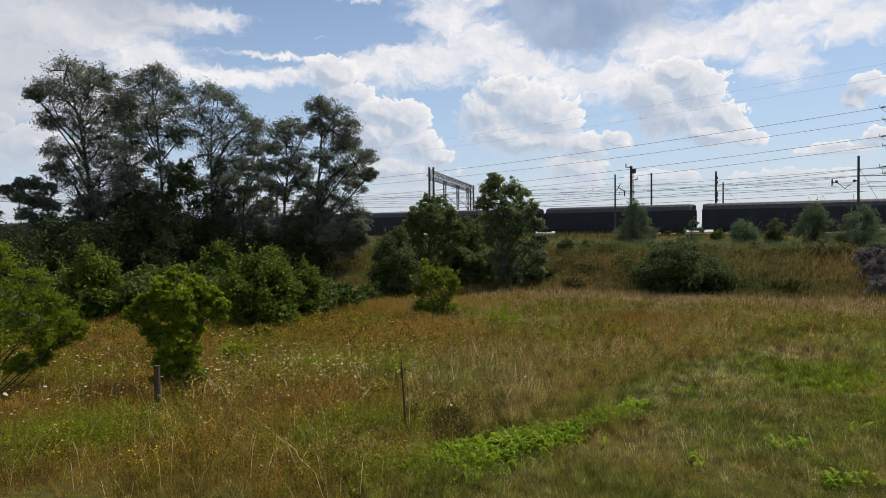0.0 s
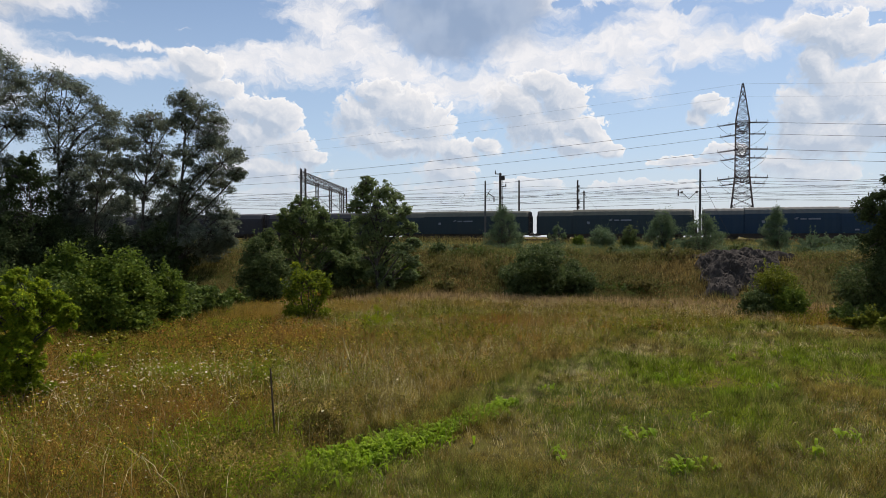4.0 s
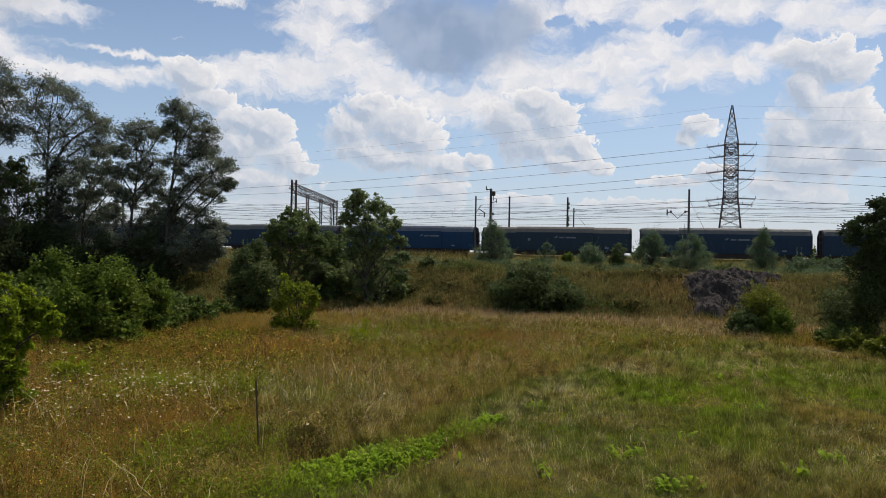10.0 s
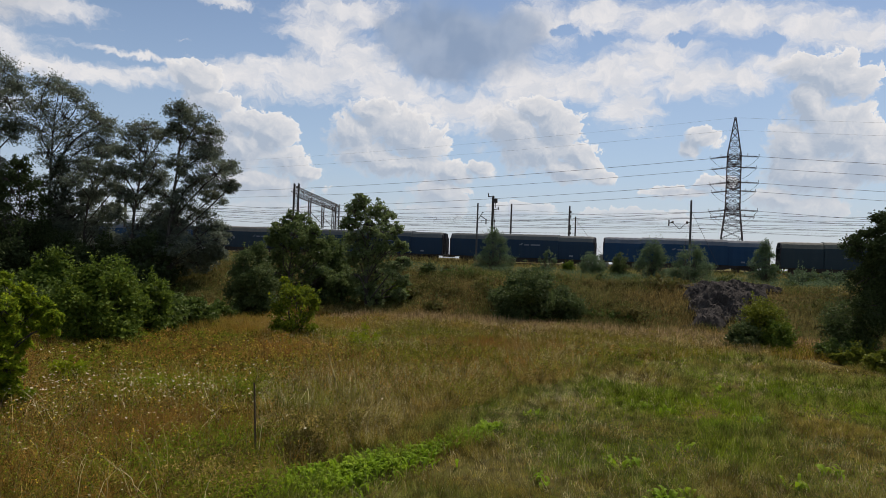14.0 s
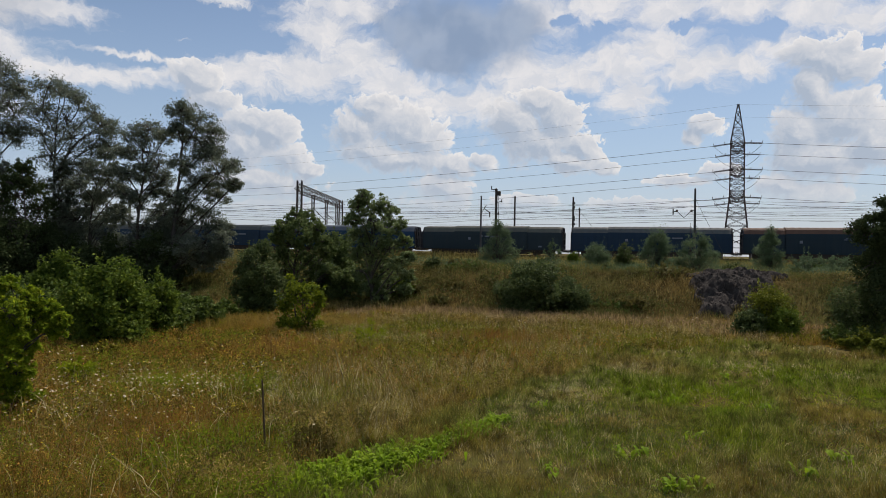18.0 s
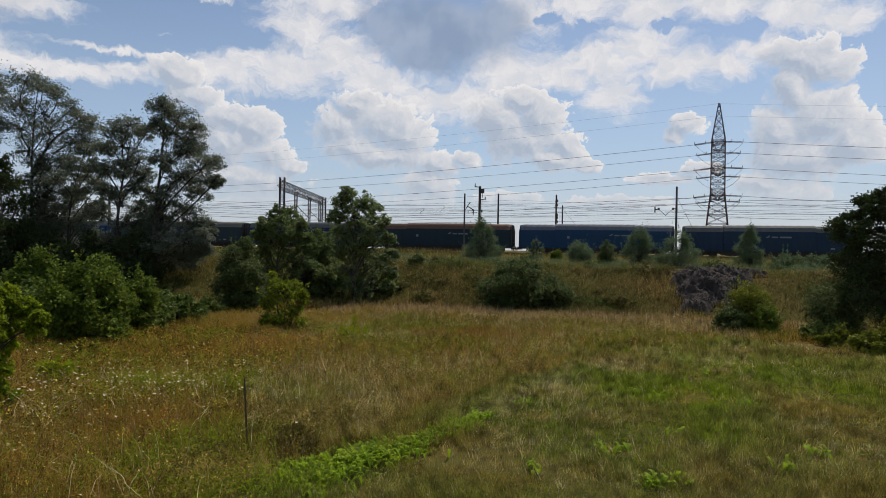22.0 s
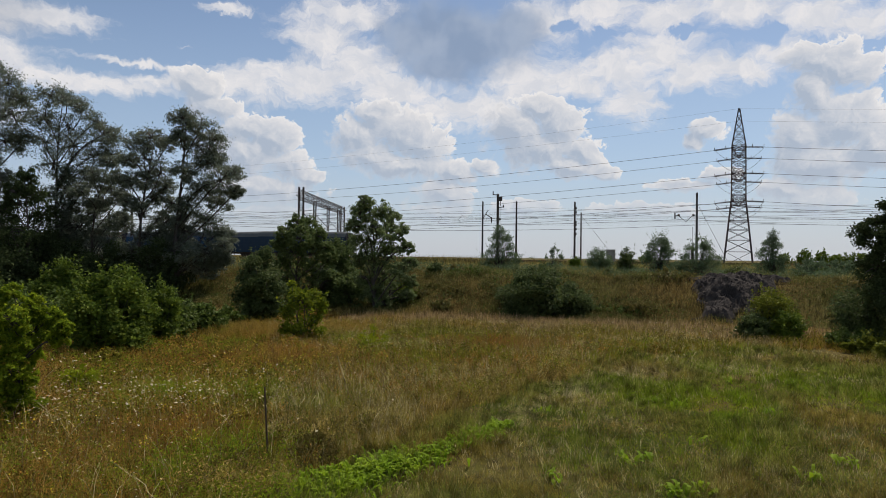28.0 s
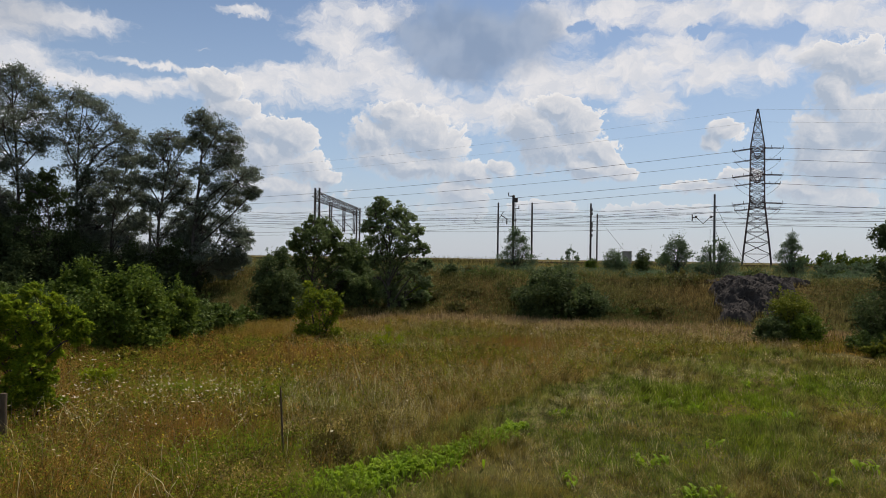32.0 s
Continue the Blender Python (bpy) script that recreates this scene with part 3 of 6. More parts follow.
def wagon_meshes():
    out = {}
    for key, x0, x1, g in (("left", -9.45, -4.7, 0.0), ("mid", -4.9, 4.9, 0.075), ("right", 4.7, 9.45, 0.0), ("whole", -9.45, 9.45, 0.0)):
        for which in ("side", "roof"):
            out[key, which] = hood_mesh(f"hood_{which}", x0, x1, g, which)
    bm = bmesh.new()  # end walls with their frame
    for e in (1,):  # the end wall and its ribs
        line = [(-1.36, 0.78), (-1.36, 3.0), (-1.05, 3.46), (-0.84, 3.68), (0.84, 3.68), (1.05, 3.46), (1.36, 3.0), (1.36, 0.78)]
        f = bm.faces.new([bm.verts.new((e * 9.42, y, z)) for y, z in line])
        r = bmesh.ops.extrude_face_region(bm, geom=[f])
        bmesh.ops.translate(bm, vec=(-e * 0.12, 0, 0), verts=[v for v in r["geom"] if isinstance(v, bmesh.types.BMVert)])
        for y in (-1.38, -0.7, 0.0, 0.7, 1.38):
            box(bm, e * 9.46 - 0.04, e * 9.46 + 0.04, y - 0.05, y + 0.05, 0.8, 3.0 if abs(y) > 1 else 3.6)
        for z in (1.4, 2.2, 3.0):
            box(bm, e * 9.47 - 0.03, e * 9.47 + 0.03, -1.38, 1.38, z, z + 0.08)
    bmesh.ops.recalc_face_normals(bm, faces=bm.faces)
    out["ends"] = mesh_of("end_wall", bm)
    bm = bmesh.new()  # fish-bellied underframe
    for y in (-1.25, 1.25):
        line = [(-9.6, 0.80), (9.6, 0.80), (9.6, 0.62), (6.2, 0.62), (4.3, 0.18), (-4.3, 0.18), (-6.2, 0.62), (-9.6, 0.62)]
        f = bm.faces.new([bm.verts.new((x, y - 0.06, z)) for x, z in line])
        r = bmesh.ops.extrude_face_region(bm, geom=[f])
        bmesh.ops.translate(bm, vec=(0, 0.12, 0), verts=[v for v in r["geom"] if isinstance(v, bmesh.types.BMVert)])
    box(bm, -9.6, 9.6, -1.2, 1.2, 0.66, 0.79)
    for x in (-9.6, 9.5):
        box(bm, x, x + 0.1, -1.3, 1.3, 0.5, 0.85)
    for x in np.linspace(-4.0, 4.0, 9):
        box(bm, x - 0.05, x + 0.05, -1.34, -1.3, 0.2, 0.78)
    bmesh.ops.recalc_face_normals(bm, faces=bm.faces)
    out["frame"] = mesh_of("underframe", bm)
    bm = bmesh.new()
    for y in (-1.0, 1.0):
        line = [(-1.35, 0.42), (-0.6, 0.42), (-0.4, 0.25), (0.4, 0.25), (0.6, 0.42), (1.35, 0.42), (1.35, 0.60), (0.5, 0.66), (-0.5, 0.66), (-1.35, 0.60)]
        f = bm.faces.new([bm.verts.new((x, y - 0.06, z)) for x, z in line])
        r = bmesh.ops.extrude_face_region(bm, geom=[f])
        bmesh.ops.translate(bm, vec=(0, 0.12, 0), verts=[v for v in r["geom"] if isinstance(v, bmesh.types.BMVert)])
        for x in (-0.9, 0.9):
            box(bm, x - 0.15, x + 0.15, y - 0.14, y + 0.14, 0.32, 0.60, 0.02)
    box(bm, -0.2, 0.2, -1.0, 1.0, 0.35, 0.62)
    bmesh.ops.recalc_face_normals(bm, faces=bm.faces)
    out["bogie"] = mesh_of("bogie", bm)
    bm = bmesh.new()
    for y in (-0.75, 0.75):
        rod(bm, (0, y - 0.065, 0.46), (0, y + 0.065, 0.46), 0.46, sides=20)
        rod(bm, (0, y - math.copysign(0.08, y), 0.46), (0, y - math.copysign(0.06, y), 0.46), 0.49, sides=20)
    rod(bm, (0, -1.0, 0.46), (0, 1.0, 0.46), 0.08)
    out["wheels"] = mesh_of("wheelset", bm)
    bm = bmesh.new()
    rod(bm, (0, 0, 0), (0.40, 0, 0), 0.09)
    rod(bm, (0.36, 0, 0), (0.42, 0, 0), 0.23, 0.23, 14)
    out["buffer"] = mesh_of("buffer", bm)
    bm = bmesh.new()
    bar(bm, (0, 0, 0), (0.32, 0, -0.05), 0.09)
    bar(bm, (0.30, 0, -0.05), (0.40, 0, -0.3), 0.05)
    out["hook"] = mesh_of("coupling", bm)
    bm = bmesh.new()  # emblem and word as plain bars
    box(bm, 0.0, 0.32, -0.012, 0.012, 0.10, 0.20)
    box(bm, 0.18, 0.42, -0.012, 0.012, 0.24, 0.33)
    x = 0.62
    for w, gap in ((0.62, 0.2), (1.25, 0.0)):
        box(bm, x, x + w, -0.012, 0.012, 0.06, 0.24)
        x += w + gap
    out["word"] = mesh_of("lettering", bm)
    bm = bmesh.new()
    box(bm, -0.16, 0.16, -0.012, 0.012, -0.16, 0.16)
    out["plate"] = mesh_of("marking_panel", bm)
    bm = bmesh.new()  # ladder and handrail on the end
    for y in (-1.15, -0.75):
        bar(bm, (0, y, 0.9), (0, y, 3.3), 0.03)
    for z in np.arange(1.1, 3.3, 0.35):
        bar(bm, (0, -1.15, z), (0, -0.75, z), 0.025)
    out["ladder"] = mesh_of("ladder", bm)
    return out


WM = wagon_meshes()


def wagon(kind, seed):
    rng = random.Random(seed)
    w = empty("freight_wagon", Matrix(), WORDS[kind], "freight wagon", "wagons of the train")

    def put(name, me, mat, m=None, parent=None, label=""):
        ob = new(name, me)
        ob.parent = parent or w
        if m is not None:
            ob.matrix_local = m
        if not me.materials:
            me.materials.append(mat)
        ob.material_slots[0].link = "OBJECT"
        ob.material_slots[0].material = mat
        if label:
            ob["label"] = label
        return ob

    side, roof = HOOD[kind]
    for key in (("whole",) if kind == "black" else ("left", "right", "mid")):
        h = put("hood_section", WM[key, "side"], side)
        put("roof", WM[key, "roof"], roof, parent=h, label="" if kind == "black" else "paler roof")
    for turn in (0, 180):
        put("end_wall", WM["ends"], HOOD["black"][0], pose(0, 0, 0, 0, 0, turn), label="dark steel end wall")
    put("underframe", WM["frame"], BOGIE)
    for x in (-6.9, 6.9):
        b = put("bogie", WM["bogie"], BOGIE, pose(x, 0, 0))
        for dx in (-0.9, 0.9):
            put("wheelset", WM["wheels"], DARKSTEEL, pose(dx, 0, 0), b)
    for e in (-1, 1):
        for y in (-0.88, 0.88):
            put("buffer", WM["buffer"], DARKSTEEL, pose(e * 9.6, y, 0.68, 0, 0, 0 if e > 0 else 180))
        put("coupling", WM["hook"], DARKSTEEL, pose(e * 9.6, 0, 0.66, 0, 0, 0 if e > 0 else 180))
        put("ladder", WM["ladder"], DARKSTEEL, pose(e * 9.52, 0, 0, 0, 0, 0 if e > 0 else 180))
    if kind != "black":
        put("lettering", WM["word"], MARK, pose(rng.uniform(-1.6, 2.2), -1.555, 2.3), label="faded pale lettering")
        put("marking_panel", WM["plate"], MARK, pose(rng.uniform(-3.4, -2.6), -1.555, 2.15))
        put("marking_panel", WM["plate"], MARK, pose(6.6, -1.475, 1.2) @ Matrix.Diagonal((1.4, 1, 0.6, 1)))
    return w


KINDS = ["black"] * 9 + ["grey", "grey", "navy", "blue", "slate", "navy", "navy", "blue", "grey", "navy", "brown", "blue", "navy"]
TRAIN = [(wagon(kind, 50 + i), -22.86 + 20.0 * (i - 7)) for i, kind in enumerate(KINDS)]
TRACK_TURN = math.degrees(math.atan2(ALONG[1], ALONG[0]))


# ---- masts, gantries, wires ----
def sagging(a, b, sag, n=14):
    a, b = np.array(a, float), np.array(b, float)
    f = np.linspace(0, 1, n)[:, None]
    p = a + (b - a) * f
    p[:, 2] -= (4 * sag * f * (1 - f))[:, 0]
    return p


def wire(name, a, b, sag, r, label, group, category="overhead wire", n=14, mat=None):
    v, f = tubes([(sagging(a, b, sag, n), np.full(n, r))], 4)
    return tagged(raw(name, v, f, mat or CABLE), label, category, group)


def lattice(bm, p0, p1, w0, w1, n, leg=0.09, brace=0.05):
    """A square lattice column from p0 to p1, w0 and w1 wide, in n fields."""
    p0, p1 = Vector(p0), Vector(p1)
    way = (p1 - p0).normalized()
    u = way.orthogonal().normalized() if abs(way.z) < 0.9 else Vector((1, 0, 0))
    v = way.cross(u)

    def corner(i, c):
        f = i / n
        w = (w0 + (w1 - w0) * f) / 2
        a, b = ((-1, -1), (1, -1), (1, 1), (-1, 1))[c % 4]
        return p0.lerp(p1, f) + (u * a + v * b) * w

    for c in range(4):
        bar(bm, corner(0, c), corner(n, c), leg)
        for i in range(n):
            if (i + c) % 2:
                bar(bm, corner(i, c), corner(i + 1, c + 1), brace)
            else:
                bar(bm, corner(i, c + 1), corner(i + 1, c), brace)
            bar(bm, corner(i, c), corner(i, c + 1), brace)


def gantry(az0, d0, az1, d1, top, label):
    a, b = spot(az0, d0), spot(az1, d1)
    thing = empty("catenary_gantry", pose(a[0], a[1], a[2]), label, "catenary gantry", "railway gantries")
    o = Vector(a)
    a, b = Vector((0, 0, 0)), Vector(b) - o
    h = top - o.z
    for p, top_of in ((a, h + 0.5), (Vector((b.x, b.y, 0)), h + 0.05)):
        bm = bmesh.new()
        lattice(bm, (p.x, p.y, -0.3), (p.x, p.y, top_of), 0.72, 0.66, 11, 0.12, 0.06)
        part("post", bm, DARKSTEEL, thing)
    bm = bmesh.new()
    lattice(bm, (0, 0, h - 0.75), (b.x, b.y, h - 0.75), 1.1, 1.1, 18, 0.09, 0.05)
    part("truss_beam", bm, DARKSTEEL, thing)
    for i, f in enumerate((0.27, 0.585, 0.87)):
        p = Vector((b.x, b.y, 0)) * f
        bm = bmesh.new()
        lattice(bm, (p.x, p.y, h - 0.9), (p.x, p.y, h - 5.0 - 0.5 * (i > 0)), 0.42, 0.32, 8, 0.08, 0.045)
        hanger = part("hanger_post", bm, DARKSTEEL, thing)
        bm = bmesh.new()
        q = Vector((ALONG[0], ALONG[1], 0))
        bar(bm, (p.x, p.y, h - 4.8), (p.x - q.x * 2.4, p.y - q.y * 2.4, h - 2.6), 0.09)
        bar(bm, (p.x - q.x * 2.4, p.y - q.y * 2.4, h - 2.6), (p.x, p.y, h - 2.3), 0.06)
        bar(bm, (p.x, p.y, h - 4.4), (p.x + q.x * 1.6, p.y + q.y * 1.6, h - 4.0), 0.06)
        part("cantilever", bm, DARKSTEEL, hanger)
    return thing


gantry(-10.68, 104, -7.24, 137, EYE + 9.84, "dark lattice steel gantry spanning several tracks")
gantry(-43.95, 150, -37.61, 189, EYE + 8.6, "distant dark lattice gantry half hidden by trees")


def mast(name, az, d, top, r, mat, label, arm=0, square=False):
    x, y, z = spot(az, d)
    thing = empty(name, pose(x, y, z, 0, 0, TRACK_TURN), label, "railway mast", "railway masts")
    h = EYE + top - z
    bm = bmesh.new()
    if square:
        box(bm, -r, r, -r, r, -0.3, h, 0.02)
    else:
        rod(bm, (0, 0, -0.3), (0, 0, h), r * 1.2, r * 0.9, 10)
    part("shaft", bm, mat, thing)
    bm = bmesh.new()
    rod(bm, (0, 0, h), (0, 0, h + 0.08), r * 1.1, r * 0.5, 10)
    part("cap", bm, DARKSTEEL, thing)
    bm = bmesh.new()
    if arm == 1:  # short bent cantilever with its registration arm
        bar(bm, (0, 0, h - 2.2), (0.68, 0, h - 1.1), 0.07)
        bar(bm, (0.62, 0, h - 1.12), (0.80, 0, h - 1.12), 0.06)
        bar(bm, (0.40, 0, h - 1.55), (1.15, 0, h - 2.05), 0.10)
        bar(bm, (1.15, 0, h - 1.95), (1.15, 0, h - 2.65), 0.12)
        bar(bm, (0.55, 0, h - 2.1), (0.55, 0, h - 2.5), 0.04)
        bar(bm, (0.55, 0, h - 2.1), (0.95, 0, h - 2.2), 0.04)
    elif arm == 2:  # feeder bracket with a V strut
        bar(bm, (0, 0, h - 2.5), (-0.4, 0, h - 2.52), 0.09)
        bar(bm, (-0.4, 0, h - 2.52), (-1.2, 0, h - 3.3), 0.06)
        bar(bm, (-1.2, 0, h - 3.3), (-1.97, 0, h - 2.55), 0.06)
        bar(bm, (-1.97, 0, h - 2.55), (-2.35, 0, h - 2.6), 0.09)
        for x0 in (-0.38, -1.97):
            rod(bm, (x0 - 0.12, 0, h - 2.52), (x0 + 0.12, 0, h - 2.52), 0.14, sides=10)
        bar(bm, (-2.38, 0, h - 2.95), (-2.38, 0, h - 2.25), 0.14)
    elif arm == 3:  # heavy mast with horn and fittings
        bar(bm, (0, 0, h - 0.1), (-0.72, 0, h - 0.05), 0.12)
        bar(bm, (-0.70, 0, h - 0.1), (-0.70, 0, h + 0.42), 0.11)
        box(bm, 0.15, 0.60, -0.18, 0.18, h - 0.95, h - 0.35, 0.03)
        bar(bm, (0.35, 0, h - 0.95), (0.35, 0, h - 1.6), 0.07)
        bar(bm, (0, 0, h - 1.9), (0.85, 0, h - 1.75), 0.10)
        bar(bm, (0.78, 0, h - 1.45), (0.78, 0, h - 1.9), 0.10)
        for z0 in (h - 3.6, h - 4.6, h - 6.4):
            rod(bm, (0.32, 0, z0), (0.32, 0, z0 + 0.3), 0.12, sides=8)
        bar(bm, (0.32, 0, h - 7.0), (0.32, 0, h - 1.8), 0.045)
    elif arm == 4:  # pole with stacked insulators
        for z0 in (0.9, 1.5, 2.9, 3.3, 3.9, 4.6):
            rod(bm, (-0.16, 0, h - z0), (0.2, 0, h - z0), 0.07, sides=8)
            rod(bm, (0.2, 0, h - z0 - 0.1), (0.2, 0, h - z0 + 0.25), 0.08, sides=8)
    if arm:
        part("bracket", bm, DARKSTEEL, thing)
    else:
        bm.free()
    if arm == 2:
        bm = bmesh.new()
        bar(bm, (-0.45, 0, 0.6), (-0.45, 0, h - 3.9), 0.03)
        box(bm, -0.6, -0.3, -0.2, 0.2, 0.5, 2.0, 0.02)
        part("tension_weight", bm, DARKSTEEL, thing)
    return thing


mast("catenary_mast", 4.66, 86, 7.1, 0.105, STEEL, "slender grey steel mast with a bent bracket arm", 1)
mast("heavy_mast", 5.94, 94, 8.85, 0.15, DARKSTEEL, "thick dark steel mast with horn and hanging fittings", 3, True)
mast("catenary_mast", 7.52, 97, 8.05, 0.125, DARKSTEEL, "plain dark steel mast between two tracks", 0)
mast("insulator_pole", 12.39, 98, 8.05, 0.13, DARKSTEEL, "dark pole with stacked insulators", 4)
mast("stay_pole", 12.91, 105, 7.0, 0.105, DARKSTEEL, "thin dark pole with a slanting stay wire", 0)
mast("catenary_mast", 22.0, 82.5, 7.68, 0.125, STEEL, "grey steel mast with a V-shaped feeder bracket", 2)
mast("catenary_mast", -23.6, 118, 7.3, 0.18, DARKSTEEL, "dark mast half hidden behind trees", 0)
mast("catenary_mast", -25.2, 126, 6.8, 0.18, DARKSTEEL, "dark mast half hidden behind trees", 1)
mast("catenary_mast", -36.5, 150, 7.0, 0.18, DARKSTEEL, "distant mast behind the trees", 1)


def overhead():
    """Catenary of the parallel tracks: messenger wires that sag between supports, contact wires nearly level, droppers."""
    for k in range(4):
        q = TRACK_Q + 5.6 * k
        spans = [-330, -262, -196, -130, -75, -16.5 - 2 * k, 38 - 3 * k, 96, 158, 220]
        for s0, s1 in zip(spans, spans[1:]):
            if s0 < -270 or s1 > 230:
                continue
            z = RAIL + 7.0 - 0.25 * (k % 2)
            wire("messenger_wire", rail_place(s0, q, z), rail_place(s1, q, z), 0.75, 0.011, "thin dark catenary messenger wire", "catenary wires", n=10)
            wire("contact_wire", rail_place(s0, q, RAIL + 5.55), rail_place(s1, q, RAIL + 5.55), 0.06, 0.010, "thin dark contact wire over a track", "catenary wires", n=4)
    for k, (q, z0, z1) in enumerate(((84.6, EYE + 5.2, EYE + 4.9), (85.6, EYE + 4.7, EYE + 4.2), (93, EYE + 7.2, EYE + 7.6), (96, EYE + 6.6, EYE + 6.3), (118, EYE + 8.2, EYE + 8.2))):
        for s0, s1 in ((-150, -70), (-70, 4.5), (4.5, 33), (33, 92), (92, 150)):
            wire("feeder_cable", rail_place(s0, q, z0), rail_place(s1, q, z1 if k < 2 else z0), 0.9 if s1 - s0 > 40 else 0.35, 0.019, "dark feeder cable strung along the railway", "feeder cables", n=10)
    a, b = spot(12.91, 105), spot(16.0, 100)
    wire("stay_wire", (a[0], a[1], EYE + 6.6), (b[0], b[1], b[2] + 0.1), 0.0, 0.02, "slanting stay wire of a pole", "stay wires", n=3)
    a, b = spot(22.0, 82.5), spot(24.5, 80)
    wire("stay_wire", (a[0], a[1], EYE + 6.6), (b[0], b[1], b[2] + 0.1), 0.0, 0.02, "slanting stay wire of a mast", "stay wires", n=3)
    for s, q in ((-28.0, TRACK_Q + 5.6), (-33.0, TRACK_Q + 11.2)):
        x, y, _ = rail_place(s, q)
        pts = [(x + 0.28 * math.sin(i * 0.785), y, RAIL + 6.7 - 0.145 * i) for i in range(9)]
        v, f = tubes([(pts, np.full(9, 0.02))], 4)
        tagged(raw("jumper_cable", v, f, CABLE), "loose curled jumper cable hanging from the wires", "jumper cable")


overhead()


def pylon():
    """Tension tower: four legs, braced body, three pairs of cross-arms that point towards the viewer and away, strings, peak."""
    d, az = 150.0, 25.05
    x, y, z = spot(az, d)
    thing = empty("power_pylon", pose(x, y, z, 0, 0, -az), "tall rusty-grey lattice power pylon with six tension arms", "power pylon")
    base = EYE - z
    apex, arms, waist = base + 31.2, (base + 22.1, base + 17.0, base + 11.6), base + 12.3
    levels = [(-0.3, 5.5)] + [(waist * f, 5.5 + (2.75 - 5.5) * f) for f in (0.2, 0.38, 0.54, 0.68, 0.8, 0.91, 1.0)]
    levels += [(waist + (arms[0] + 1.4 - waist) * f, 2.75 - 0.15 * f) for f in (0.1, 0.2, 0.3, 0.4, 0.5, 0.6, 0.7, 0.8, 0.9, 1.0)]
    levels += [(arms[0] + 1.4 + (apex - arms[0] - 1.4) * f, 2.6 - 2.35 * f) for f in (0.2, 0.4, 0.6, 0.8, 1.0)]

    def corner(i, c):
        h, w = levels[i]
        a, b = ((-1, -1), (1, -1), (1, 1), (-1, 1))[c % 4]
        return Vector((a * w / 2, b * w / 2, h))

    for c in range(4):
        v, f = tubes([([corner(i, c) for i in range(len(levels))], [0.14 if i < 8 else 0.105 if i < 18 else 0.085 for i in range(len(levels))])], 4)
        raw("leg", v, f, PYLON, thing)
    for i in range(len(levels) - 1):
        for c in range(4):
            for name, a, b, thick in (("diagonal_brace", corner(i, c), corner(i + 1, c + 1), 0.075), ("diagonal_brace", corner(i, c + 1), corner(i + 1, c), 0.075), ("cross_brace", corner(i + 1, c), corner(i + 1, c + 1), 0.07)):
                bm = bmesh.new()
                bar(bm, a, b, thick)
                part(name, bm, PYLON, thing)
    reach = 7.8
    ends = []
    for h in arms:
        for e in (-1, 1):
            bm = bmesh.new()
            tip = Vector((0, e * reach, h))
            for sx in (-1.3, 1.3):
                bar(bm, (sx, e * 1.3, h), tip, 0.13)
                bar(bm, (sx, e * 1.3, h + 1.5), tip + Vector((0, 0, 0.1)), 0.11)
                for f in (0.2, 0.4, 0.6, 0.8):
                    a, b = Vector((sx, e * 1.3, h)).lerp(tip, f), Vector((sx, e * 1.3, h + 1.5)).lerp(tip, f - 0.15)
                    bar(bm, a, b, 0.06)
            for f in (0.15, 0.35, 0.55, 0.75):
                bar(bm, Vector((-1.3, e * 1.3, h)).lerp(tip, f), Vector((1.3, e * 1.3, h)).lerp(tip, f + 0.12), 0.06)
            part("cross_arm", bm, PYLON, thing)
            for sx in (-1, 1):
                bm = bmesh.new()
                a, b = tip + Vector((sx * 0.4, 0, -0.05)), tip + Vector((sx * 4.4, 0, -0.50 if sx < 0 else -0.3))
                bar(bm, a, b, 0.06)
                for f in np.linspace(0.12, 0.95, 20):
                    p = a.lerp(b, f)
                    rod(bm, p - Vector((0.06, 0, 0)), p + Vector((0.06, 0, 0)), 0.17, sides=8)
                for f in (0.5, 1.0):
                    p = a.lerp(b, f)
                    bar(bm, p - Vector((0, 0, 0.1)), p + Vector((0, 0, 0.55)), 0.09)
                part("insulator_string", bm, GLASSY, thing)
                ends.append((sx, e, h, b))
            pts = [(4.4 * u, e * reach, h - 0.4 - 2.6 * (1 - u * u)) for u in np.linspace(-1, 1, 13)]
            v, f = tubes([(pts, np.full(13, 0.028))], 4)
            raw("jumper_loop", v, f, CABLE, thing)
    m = pose(x, y, z, 0, 0, -az)
    for sx, e, h, b in ends:
        a = m @ b
        if sx < 0:
            far = (a.x - 256 + e * 2, a.y + 156, a.z)
        else:
            far = (a.x + 288, a.y - 83, a.z - 2)
        wire("power_conductor", tuple(a), far, 4.6, 0.034, "dark high-voltage conductor strung from the pylon", "power line", n=26)
    for e, h in ((-1, apex - 0.05), (1, apex - 2.6)):
        for sx in (-1, 1):
            a = m @ Vector((0, 0, h))
            far = (a.x - 256, a.y + 156, a.z) if sx < 0 else (a.x + 288, a.y - 83, a.z - 2)
            wire("earth_wire", tuple(a), far, 3.6, 0.012, "thin earth wire from the pylon's peak", "power line", n=26)


pylon()


